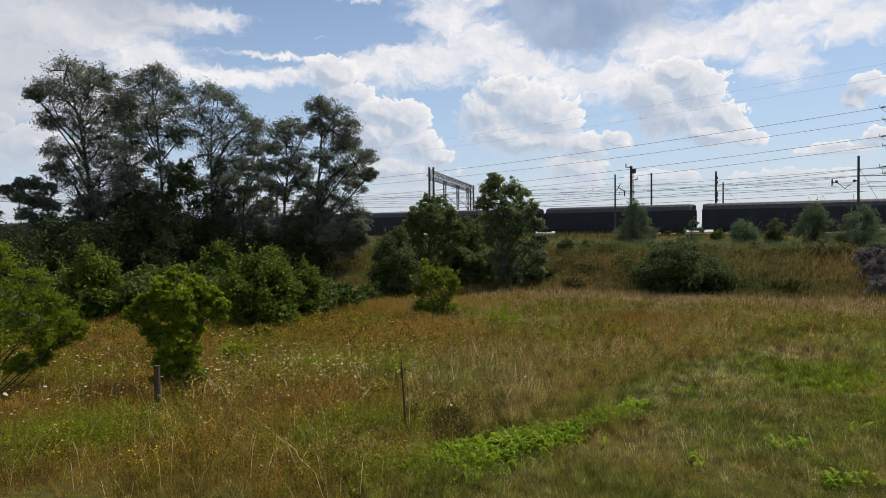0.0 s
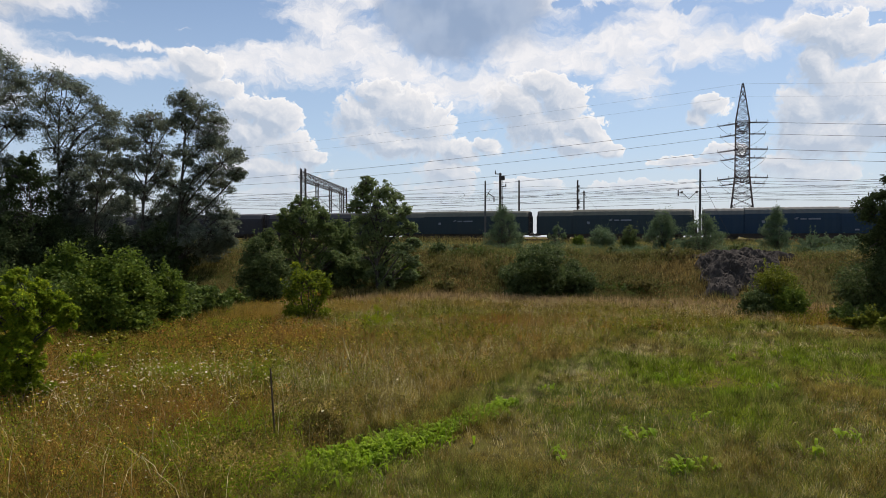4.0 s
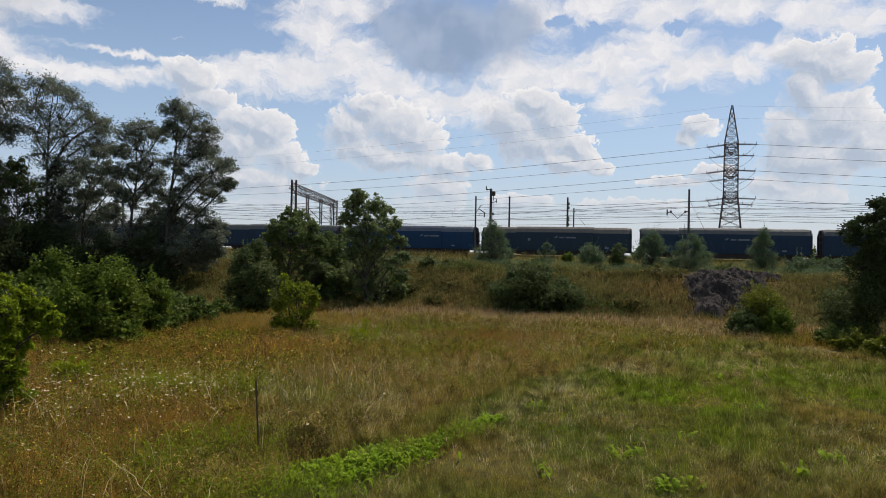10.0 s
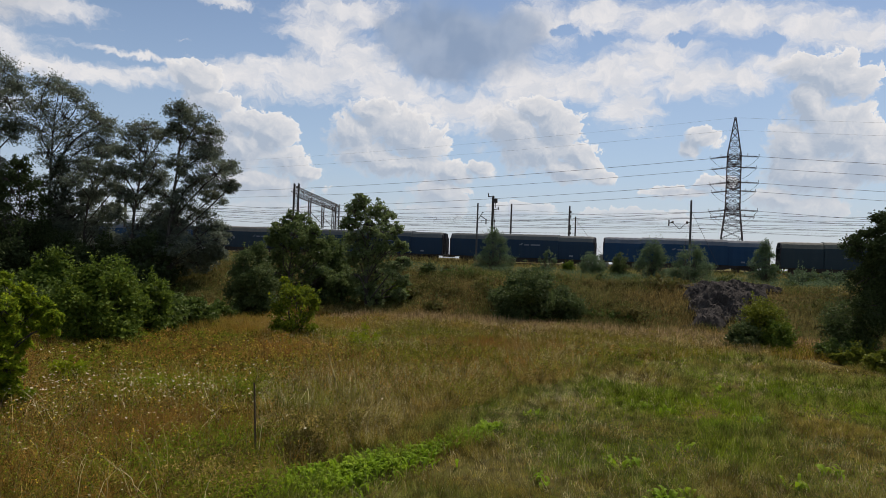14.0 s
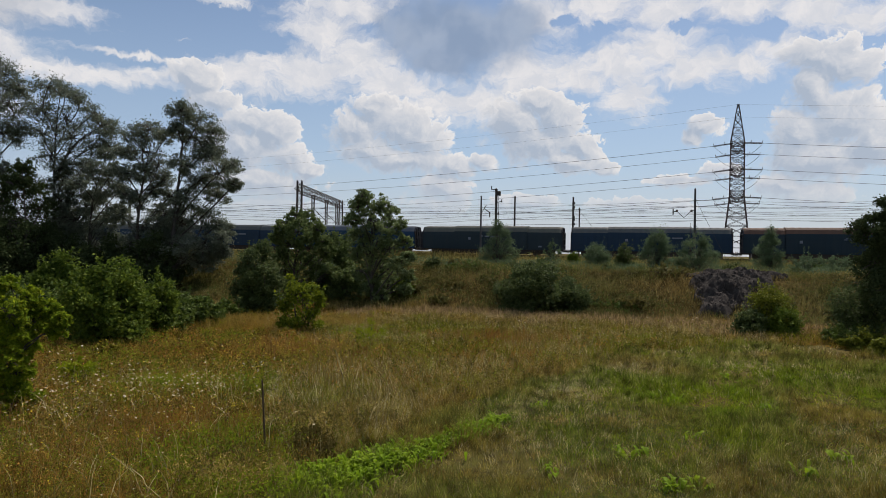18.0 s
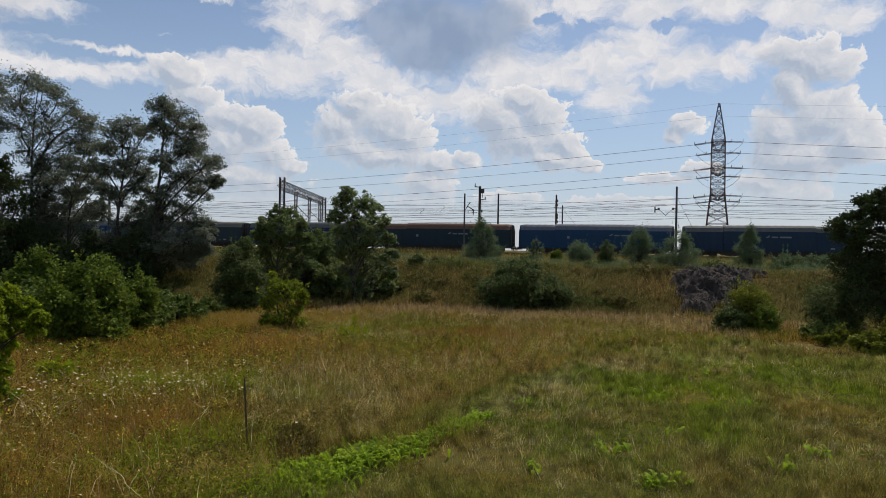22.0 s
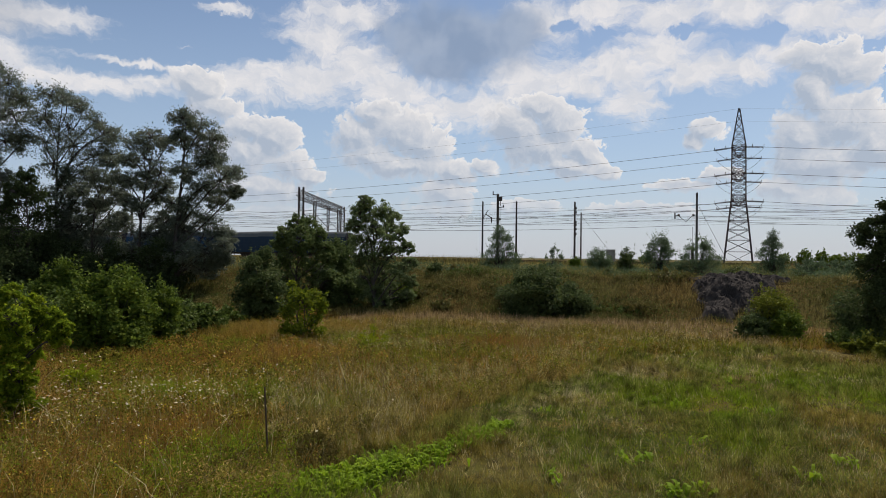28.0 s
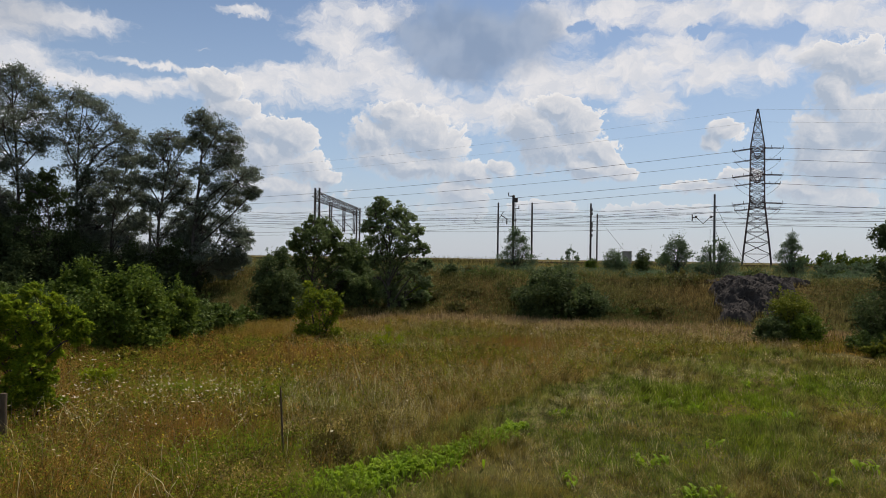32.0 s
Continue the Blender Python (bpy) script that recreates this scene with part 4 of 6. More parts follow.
def cabinet(az, d):
    x, y, z = spot(az, d)
    thing = empty("relay_cabinet", pose(x, y, z, 0, 0, TRACK_TURN), "grey trackside relay cabinet on a plinth", "cabinet")
    h = EYE + d * math.tan(radians(0.78)) - z
    bm = bmesh.new()
    box(bm, -0.58, 0.58, -0.35, 0.35, 0.1, h - 0.06, 0.015)
    part("body", bm, CABINET, thing)
    bm = bmesh.new()
    box(bm, -0.63, 0.63, -0.40, 0.40, h - 0.06, h, 0.015)
    part("roof", bm, DARKSTEEL, thing)
    bm = bmesh.new()
    box(bm, -0.62, 0.62, -0.38, 0.38, -0.3, 0.1)
    part("plinth", bm, CONCRETE, thing)
    for sx in (-1, 1):
        bm = bmesh.new()
        box(bm, min(sx * 0.02, sx * 0.52), max(sx * 0.02, sx * 0.52), -0.37, -0.352, 0.2, h - 0.15)
        part("door", bm, CABINET, thing)


cabinet(15.35, 95)


# ---- plants ----
def leaf_quads(centres, size, rng, slim=0.55, droop=0.0):
    """Small folded leaves of random turn round the given places."""
    n = len(centres)
    w = rng.normal(size=(n, 3)) + np.array([0, 0, 0.9])
    w /= np.linalg.norm(w, axis=1)[:, None]
    u = np.cross(w, rng.normal(size=(n, 3)))
    u[:, 2] -= droop * 2
    u /= np.linalg.norm(u, axis=1)[:, None] + 1e-9
    v = np.cross(w, u)
    v /= np.linalg.norm(v, axis=1)[:, None] + 1e-9
    long = (size * rng.uniform(0.65, 1.35, n))[:, None]
    a, b = u * long / 2, v * long * slim / 2
    fold = w * long * 0.12
    verts = np.stack([centres - a, centres + b + fold, centres + a, centres - b + fold], 1).reshape(-1, 3)
    return verts, np.arange(4 * n).reshape(n, 4)


def clumps_to_leaves(clumps, radii, per, rng, flat=0.42):
    n = len(clumps)
    c = np.repeat(clumps, per, 0)
    off = rng.normal(size=(n * per, 3)) * np.repeat(radii, per)[:, None] * np.array([0.55, 0.55, flat])
    return c + off


def curve(a, b, bend, rng, n=5):
    f = np.linspace(0, 1, n)[:, None]
    p = np.asarray(a) + (np.asarray(b) - np.asarray(a)) * f
    p += np.sin(f * np.pi) * rng.normal(size=3) * bend
    p[:, 2] += (np.sin(f * np.pi) * bend * 0.8)[:, 0]
    return p


def tree(label, az, d, lobes, trunk, mat, leaf=0.24, clump_n=50, per=34, seed=1, group="trees by the embankment", name="tree", clear=0.3, slim=0.55, puff=1.0, flat=0.42):
    """lobes: (sideways, height, radius) of the masses of the crown; limbs lead to them and twigs through them."""
    rng = np.random.default_rng(seed)
    x, y, z = spot(az, d)
    thing = empty(name, pose(x, y, z - 0.05, 0, 0, -az), label, "tree", group)
    lobes = np.array(lobes, float)
    centres = np.stack([lobes[:, 0], rng.normal(size=len(lobes)) * lobes[:, 2] * 0.75, lobes[:, 1]], 1)
    top = lobes[:, 1].max()
    lines = []
    high = centres[np.argmax(lobes[:, 1])]
    n = 9
    f = np.linspace(0, 1, n)
    mid = np.stack([high[0] * f**1.5 + 0.25 * np.sin(f * 5 + seed), high[1] * f + 0.2 * np.cos(f * 4 + seed), -0.3 + (high[2] + 0.3) * f], 1)
    mid[0, :2] = 0
    lines.append((mid, trunk * (1 - 0.86 * f)))
    pts, rad = [], []
    for c, r in zip(centres, lobes[:, 2]):
        root = min(max((c[2] - 0.9 * abs(c[0]) - r) / high[2], clear * 0.6), 0.85)
        base = np.array([np.interp(root, f, mid[:, k]) for k in range(3)])
        lines.append((curve(base, c, 0.10 * np.linalg.norm(c - base), rng), np.linspace(trunk * 0.42 * (1 - 0.6 * root), min(0.05, trunk * 0.24), 5)))
        k = clump_n
        way = rng.normal(size=(k, 3))
        way /= np.linalg.norm(way, axis=1)[:, None]
        way[:, 2] *= 0.85
        cl = c + way * (r * rng.uniform(0.25, 1.08, k) ** 0.6)[:, None]
        for q in cl[:: 2]:
            lines.append((curve(c, q, 0.08 * r, rng, 4), np.linspace(min(0.05, trunk * 0.22), min(0.016, trunk * 0.09), 4)))
        pts.append(cl)
        rad.append(rng.uniform(0.14, 0.34, k) * r * puff)
    v, fc = tubes(lines, 6)
    raw("trunk", v, fc, BARK, thing, True)
    pts, rad = np.concatenate(pts), np.concatenate(rad)
    v, fc = leaf_quads(clumps_to_leaves(pts, rad, per, rng, flat), leaf, rng, slim, 0.1)
    raw("crown", v, fc, mat, thing)
    return thing


def bush(label, az, d, w, h, mat, leaf=0.13, leaves=5000, seed=1, name="bush", group="bushes", stems=5, low=0.12, slim=0.6, sink=0.05, airy=False, cone=False):
    """A shrub of several stems whose branches carry rounded sprays of leaves, with dark gaps between them and shoots that stick out."""
    rng = np.random.default_rng(seed)
    x, y, z = spot(az, d)
    thing = empty(name, pose(x, y, z - sink, 0, 0, -az), label, "bush", group)
    nb = 20 if airy else 44
    turn, rise = rng.uniform(0, 2 * np.pi, nb), rng.uniform(low * 0.6, 1.0, nb)
    reach = np.sqrt(np.clip(1 - (np.clip(rise - 0.3, 0, 1) / 0.7) ** 2, 0.0, 1)) * np.where(rise < 0.3, 0.80 + 0.6 * rise, 1.0)
    if cone:
        reach = 1.08 * (1 - rise) ** 0.75 + 0.08
    depth = rng.uniform(0.62, 1.0, nb)
    tip = np.stack([np.cos(turn) * reach * depth * w * 0.42, np.sin(turn) * reach * depth * w * 0.42, h * rise * rng.uniform(0.84, 0.95, nb)], 1)
    tip[np.argmax(tip[:, 2]), 2] = h * 0.94
    rad = rng.uniform(0.10, 0.19, nb) * min(w, h * 1.25) * (0.8 if airy else 0.75 if cone else 1.0)
    leaves = int(leaves * (1.1 if airy else 1.5))
    counts = np.maximum((rad**1.8 / (rad**1.8).sum() * leaves * 0.72).astype(int), 5)
    way = rng.normal(size=(counts.sum(), 3)) + np.array([0, 0, 0.35])
    way /= np.linalg.norm(way, axis=1)[:, None]
    pos = [np.repeat(tip, counts, 0) + way * (np.repeat(rad, counts) * rng.uniform(0.35, 1.08, counts.sum()))[:, None] * np.array([1, 1, 0.72])]
    # leaves deeper inside, along the branches
    k = int(leaves * 0.24)
    i, f = rng.integers(0, nb, k), rng.uniform(0.25, 0.95, k)
    inner = tip[i] * f[:, None] + rng.normal(size=(k, 3)) * 0.06 * min(w, h)
    inner[:, 2] = np.abs(inner[:, 2]) + 0.02
    # shoots past the outline
    k = max(3, int(leaves * 0.05) // 12)
    i = rng.integers(0, nb, k)
    out = tip[i] / (np.linalg.norm(tip[i], axis=1)[:, None] + 1e-6) + np.array([0, 0, 0.5]) + rng.normal(size=(k, 3)) * 0.3
    along = np.sort(rng.uniform(0.5, 1.5, (k, 12, 1)), 1)
    pos.append((tip[i][:, None] + out[:, None] * along * np.minimum(rad[i], 0.42)[:, None, None] + rng.normal(size=(k, 12, 3)) * leaf * 0.3).reshape(-1, 3))
    pos = np.concatenate(pos)
    pos[:, 2] = np.abs(pos[:, 2]) + 0.02
    for i in range(stems):
        foot = np.array([rng.uniform(-0.05, 0.05) * w, rng.uniform(-0.05, 0.05) * w, -0.15])
        lines = []
        for q in tip[i::stems]:
            lines.append((curve(foot, q, 0.03 * h, rng, 5), np.linspace(0.011 * h, 0.005, 5)))
        v, f = tubes(lines, 5)
        raw("stem", v, f, BARK, thing, True)
    v, f = leaf_quads(pos, leaf * 1.1, rng, slim)
    v2, f2 = leaf_quads(inner, leaf * (1.1 if airy or cone else 2.0), rng, 0.75)
    v, f = np.concatenate([v, v2]), np.concatenate([f, f2 + len(v)])
    raw("foliage", v, f, mat, thing)
    return thing


def grove():
    def lobes(foot, text, d=70):
        """Lobes drawn on a picture plane d metres off: sideways, down, radius, in units of about 5 cm."""
        c = math.cos(math.atan((foot - 784) / 1188))
        unit = d * c / 1188
        out = []
        for line in text.split(";"):
            px, py, r = (float(v) for v in line.split())
            out.append(((px - foot) * unit * c, EYE - 0.3 + (413.5 + (784 - px) * 0.0123 - py) * unit, r * unit * 1.17))
        return out

    words = "tall silvery-green poplar with an airy dark crown"
    tree(words, -37.0, 70, lobes(225, "180 130 28;215 136 24;150 160 22;128 176 13;176 180 34;215 172 30;152 214 22;195 226 32;242 192 30;240 144 22;268 166 26;236 240 30;164 264 22;205 270 30;252 276 30;158 298 18;190 312 28;230 318 30;266 312 26;210 352 24;250 356 28"), 0.30, POPLAR, 0.17, 38, 52, 11, puff=1.45, flat=0.34, clear=0.35)
    tree(words, -32.5, 71, lobes(332, "325 132 22;346 142 24;300 146 24;366 166 18;320 176 28;356 196 24;284 200 26;312 222 28;346 236 26;290 246 26;366 232 18;284 290 24;322 276 16;306 330 20;344 300 16;330 336 20;300 364 22;342 372 22;318 400 26", 71), 0.24, POPLAR, 0.17, 38, 52, 12, puff=1.45, flat=0.34, clear=0.4)
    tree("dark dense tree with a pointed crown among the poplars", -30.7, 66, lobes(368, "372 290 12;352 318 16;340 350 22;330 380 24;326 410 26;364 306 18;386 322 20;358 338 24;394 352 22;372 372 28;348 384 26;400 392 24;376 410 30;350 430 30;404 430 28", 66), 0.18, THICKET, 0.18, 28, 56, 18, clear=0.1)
    tree(words, -29.0, 70, lobes(408, "426 160 17;404 172 20;450 176 19;394 198 22;430 204 26;472 196 16;398 232 24;440 238 27;482 218 22;502 216 16;470 252 24;410 272 22;450 282 20;498 246 18;430 312 16;404 320 18;422 344 18;446 372 20;412 400 22;470 336 15;462 404 20;432 290 16;470 300 18;496 300 15;440 330 18;486 330 16;424 376 20;486 370 16;440 424 22;480 420 20"), 0.22, POPLAR, 0.17, 36, 38, 13, puff=1.45, flat=0.34, clear=0.35)
    tree("slim leaning poplar with a thin dark crown", -26.6, 68, lobes(470, "500 272 15;478 298 17;512 300 13;458 326 15;494 338 15;470 362 14;508 372 13;480 394 15;452 404 16;520 330 13;524 360 13;506 402 16;522 420 18;484 344 14", 68), 0.15, POPLAR, 0.17, 36, 38, 14, puff=1.45, flat=0.34, clear=0.3)
    tree("dark poplar with a forked trunk", -23.0, 65, lobes(540, "556 236 22;532 246 19;580 242 15;546 270 24;520 272 14;570 288 20;532 308 18;562 330 16;540 350 15;574 366 15;522 342 14;552 392 18;530 420 18;514 306 14;552 304 16;580 312 14;590 340 14;516 376 16;576 396 18;556 424 18", 65), 0.20, POPLAR, 0.17, 36, 38, 15, puff=1.45, flat=0.34, clear=0.4)
    tree("broad dark poplar leafy to the ground", -20.3, 63, lobes(594, "600 200 19;630 204 22;650 226 19;620 236 25;656 256 15;596 230 16;640 268 20;681 284 16;660 300 22;686 316 12;634 312 20;602 288 18;612 342 20;660 336 18;640 372 24;604 384 22;660 386 15;642 420 24;606 424 22;586 404 16;664 408 17;650 440 20;670 432 13;630 450 20;676 392 12", 63), 0.22, POPLAR, 0.17, 38, 52, 16, puff=1.45, flat=0.34, clear=0.2)
    tree("small dark spreading tree beside the poplars", -40.8, 70, lobes(128, "100 322 11;78 332 9;122 322 13;146 330 12;96 346 13;122 350 15;148 358 15;110 376 14;136 386 18"), 0.12, POPLAR, 0.17, 38, 52, 17, puff=1.45, flat=0.34, clear=0.3)
    tree(words, -34.9, 76, lobes(272, "276 176 24;256 206 24;282 226 22;262 262 26;280 306 24;268 346 26;258 386 24", 76), 0.20, POPLAR, 0.17, 38, 52, 19, puff=1.45, flat=0.34, clear=0.35)
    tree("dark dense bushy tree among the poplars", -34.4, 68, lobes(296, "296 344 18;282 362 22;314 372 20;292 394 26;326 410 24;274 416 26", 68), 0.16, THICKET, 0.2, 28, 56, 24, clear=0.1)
    tree("small dark spreading tree at the end of the poplars", -46.0, 66, ((-1.2, 8.2, 1.0), (0.6, 8.4, 1.0), (2.0, 7.4, 1.0), (-2.4, 7.0, 1.1), (0.2, 7.0, 1.3), (2.4, 6.0, 1.0), (-1.4, 5.6, 1.3), (1.4, 5.2, 1.4), (-0.2, 3.8, 1.4)), 0.14, POPLAR, 0.17, 30, 40, 25, clear=0.25)
    for i, (az, d, top, w) in enumerate(((-38.0, 69, 7.6, 2.0), (-35.6, 71, 8.6, 2.0), (-33.4, 71, 8.0, 1.8), (-28.4, 70, 7.4, 1.8), (-20.6, 64, 6.6, 1.6))):
        rg = random.Random(400 + i)
        masses = [(rg.uniform(-w, w) * (1.1 - z / top * 0.6), z, rg.uniform(0.8, 1.3)) for z in np.linspace(2.5, top, 8)]
        tree("dark leafy understorey tree among the poplars", az, d, masses, 0.13, POPLAR, 0.19, 24, 46, 410 + i, clear=0.15)
    # undergrowth whose dark leaf colour stands in for the poplars' shade
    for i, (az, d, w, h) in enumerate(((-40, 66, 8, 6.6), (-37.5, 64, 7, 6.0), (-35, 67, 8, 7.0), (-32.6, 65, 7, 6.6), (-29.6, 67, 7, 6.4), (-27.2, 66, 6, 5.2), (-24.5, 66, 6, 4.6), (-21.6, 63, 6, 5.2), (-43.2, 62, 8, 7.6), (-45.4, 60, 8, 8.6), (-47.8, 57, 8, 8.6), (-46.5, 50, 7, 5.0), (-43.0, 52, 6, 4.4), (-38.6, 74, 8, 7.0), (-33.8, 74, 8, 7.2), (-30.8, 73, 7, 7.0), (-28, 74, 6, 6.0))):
        bush("thicket under the poplars, leaves coloured dark for shade", az, d, w, h * 0.9, THICKET, 0.19, 6500, 30 + i, "thicket", "undergrowth")


grove()


def bushes():
    tree("light green young walnut tree with drooping leaf sprays", -44.6, 20.6, ((-0.6, 3.7, 0.6), (0.5, 3.9, 0.5), (0.2, 4.1, 0.35), (1.1, 3.2, 0.5), (-0.1, 2.9, 0.7), (0.9, 2.4, 0.5), (-0.9, 2.4, 0.8), (0.2, 1.8, 0.6), (1.55, 2.7, 0.4), (-0.7, 1.4, 0.6), (1.3, 1.8, 0.4), (1.95, 2.2, 0.4), (1.8, 1.65, 0.35), (2.2, 1.9, 0.3), (0.9, 1.1, 0.35), (1.4, 1.2, 0.3)),
         0.05, WALNUT, 0.11, 30, 26, 41, "young trees", "young_tree", 0.1, 0.38, 1.5, 0.26)
    tree("bushy young tree with a bright yellow-green top beside a post", -31.4, 19.6, ((0.0, 3.3, 0.24), (-0.42, 3.0, 0.3), (0.42, 2.95, 0.32), (0.85, 2.65, 0.3), (1.15, 2.4, 0.22), (1.0, 2.1, 0.22), (-0.8, 2.6, 0.3), (-1.1, 2.25, 0.24), (-0.75, 1.9, 0.28), (0.0, 2.65, 0.45), (-0.4, 2.35, 0.42), (0.45, 2.3, 0.42), (0.0, 2.0, 0.5), (0.4, 1.75, 0.36), (-0.45, 1.6, 0.36), (0.0, 1.45, 0.45), (0.22, 1.1, 0.42), (-0.28, 1.0, 0.4), (0.05, 0.7, 0.48), (0.4, 0.55, 0.36), (-0.35, 0.45, 0.36), (0.1, 0.3, 0.42)),
         0.06, YOUNG, 0.10, 34, 46, 42, "young trees", "young_tree", 0.05, 0.42, 0.9)
    bush("dense bright green bush at the meadow edge", -24.9, 32.4, 3.9, 3.6, MIDLEAF, 0.14, 9000, 43)
    bush("mid-green rounded bush behind the meadow", -28.3, 42, 3.2, 4.0, MIDLEAF, 0.16, 5200, 44)
    bush("mid-green bush with feathery top", -37.6, 38.5, 3.4, 3.8, MIDLEAF, 0.16, 5200, 45)
    bush("mid-green bush at the meadow edge", -21.3, 35, 2.0, 3.0, MIDLEAF, 0.13, 3000, 68)
    bush("dark green upright bush at the foot of the embankment", -13.9, 46.2, 3.7, 4.9, DARKLEAF, 0.13, 10500, 46, low=0.08)
    tree("dark green maple on the foot of the embankment", -10.7, 53, ((-0.23, 6.94, 0.76), (0.68, 6.71, 0.86), (-0.91, 6.25, 0.86), (0.0, 5.8, 1.15), (1.36, 5.94, 0.86), (-1.59, 5.35, 0.67), (-0.68, 4.66, 1.15), (0.82, 4.66, 1.15), (1.91, 5.12, 0.67), (2.27, 4.21, 0.67), (-1.36, 3.98, 0.76), (0.23, 3.3, 1.15), (1.59, 3.3, 1.05), (-0.91, 2.85, 0.95), (2.5, 2.94, 0.67), (0.45, 1.94, 1.05), (1.82, 1.94, 0.95), (-0.45, 1.48, 0.86), (3.18, 2.16, 0.67)),
         0.13, MAPLE, 0.16, 32, 46, 47, "trees by the embankment", "maple_tree", 0.15, 0.7, 1.0)
    tree("slender green tree with an egg-shaped crown", -4.2, 50.5, ((-0.98, 8.37, 0.63), (0.09, 7.94, 0.89), (-1.28, 7.43, 0.89), (0.94, 7.18, 0.8), (-0.43, 6.58, 1.07), (-1.83, 6.58, 0.63), (1.57, 6.24, 0.8), (0.51, 5.9, 1.07), (-1.19, 5.48, 0.98), (2.13, 5.05, 0.63), (0.94, 4.54, 0.98), (-0.43, 4.29, 1.07), (2.43, 3.9, 0.54), (-1.4, 4.11, 0.63), (1.57, 3.26, 0.98), (0.3, 2.92, 1.07), (-0.98, 2.75, 0.8), (2.43, 2.5, 0.54), (0.94, 1.77, 1.07), (-0.43, 1.65, 0.98), (2.21, 1.48, 0.63), (0.51, 0.8, 0.8)),
         0.17, ASHEN, 0.16, 32, 42, 48, "trees by the embankment", "slender_tree", 0.1, 0.65, 1.0)
    bush("yellow-green shrub in the long grass", -10.4, 34.8, 3.0, 3.1, SHRUB, 0.15, 3000, 49, low=0.25, airy=True)
    bush("broad dark bush on the embankment slope", 9.4, 47.5, 7.6, 3.4, DARKLEAF, 0.15, 13000, 50, low=0.02)
    bush("dark low bush on the embankment slope", 12.6, 48, 3.6, 1.9, DARKLEAF, 0.15, 3000, 51, low=0.02)
    bush("small dark bush on the terrace", 0.6, 57, 1.7, 1.2, DARKLEAF, 0.14, 1200, 52)
    bush("green tangle of foliage between trees", -7.6, 58, 4.0, 3.4, MAPLE, 0.18, 4200, 53)
    bush("green tangle of foliage between trees", -6.4, 53, 3.4, 2.6, MAPLE, 0.17, 3600, 153)
    bush("green tangle of foliage between trees", -8.4, 55, 3.0, 3.0, HAZY, 0.17, 3200, 154)
    bush("green tangle of foliage on the slope", -2.0, 52, 2.6, 1.7, MIDLEAF, 0.16, 2200, 54)
    crest = ((6.2, 68, 3.3, 3.9, HAZY, "airy grey-green sapling beside a mast"), (10.7, 70, 1.8, 2.0, HAZY, "thin spindly sapling on the terrace"), (14.4, 65.7, 2.7, 2.0, HAZY, "rounded green shrub on the terrace"),
             (16.7, 63.4, 1.7, 2.1, DARKLEAF, "small dark shrub on the terrace"), (19.2, 60.6, 2.9, 3.3, HAZY, "airy grey-green sapling on the terrace"), (22.2, 60.4, 3.7, 2.9, HAZY, "light green shrub on the terrace"),
             (27.4, 64, 2.4, 3.3, HAZY, "pointed grey-green sapling on the terrace"), (29.9, 64, 3.4, 1.3, HAZY, "low shrub on the terrace"), (31.8, 66, 3.4, 1.2, HAZY, "low shrub on the terrace"), (12.5, 72, 1.4, 1.0, MIDLEAF, "low shrub on the terrace"))
    for i, (az, d, w, h, mat, words) in enumerate(crest):
        bush(words, az, d, w * (1.4 if h > 2.8 else 1.16), h * 1.12, mat, 0.09, int(1100 + 620 * w * h), 60 + i, "sapling" if h > 3 else "shrub", "shrubs on the terrace", low=0.05, airy=i == 1, cone=h > 2.8)
    tree("big dark tree hung with creepers", 37.6, 42, ((-1.6, 6.9, 1.0), (-0.4, 7.4, 1.2), (-2.6, 5.8, 1.0), (-1.2, 5.4, 1.5), (0.8, 6.6, 1.5), (-2.4, 4.2, 1.2), (-0.8, 3.6, 1.6), (1.2, 4.6, 1.6), (-1.5, 2.6, 1.1), (-0.4, 1.9, 1.6), (1.4, 2.4, 1.7), (2.6, 6, 1.5), (2.8, 3.6, 1.7), (1.8, 5.6, 1.3), (0.4, 5.6, 1.2), (1.8, 7.3, 1.1)),
         0.2, THICKET, 0.125, 44, 110, 71, "trees by the embankment", "dark_tree", 0.1, 0.7)
    bush("yellow-green overgrown bush below the bare earth", 27.5, 41.2, 3.1, 2.7, OVERGROWN, 0.10, 6500, 72, low=0.02)
    bush("dark bush below the bare earth", 26.1, 40.0, 2.6, 1.45, DARKLEAF, 0.12, 3200, 73, low=0.02)
    bush("green spreading bush below the bare earth", 28.6, 40.2, 2.4, 1.6, MIDLEAF, 0.11, 2600, 78, low=0.02)
    bush("mound of pale green creeper leaves", 34.2, 37.3, 3.4, 0.9, OVERGROWN, 0.10, 5200, 74, "creeper_mound", "creepers", low=0.02)
    bush("dark creeper mound under a tree", 32.6, 39.4, 2.8, 1.0, BRAMBLE, 0.10, 4200, 75, "creeper_mound", "creepers", low=0.02)
    bush("dark creepers trailing down from a tree", 33.6, 43.5, 4.2, 3.3, DARKLEAF, 0.11, 6800, 77, "creeper_mound", "creepers", low=0.02)
    bush("mound of green creeper leaves", 36.2, 35.0, 3.0, 1.2, OVERGROWN, 0.13, 2600, 76, "creeper_mound", "creepers", low=0.02)
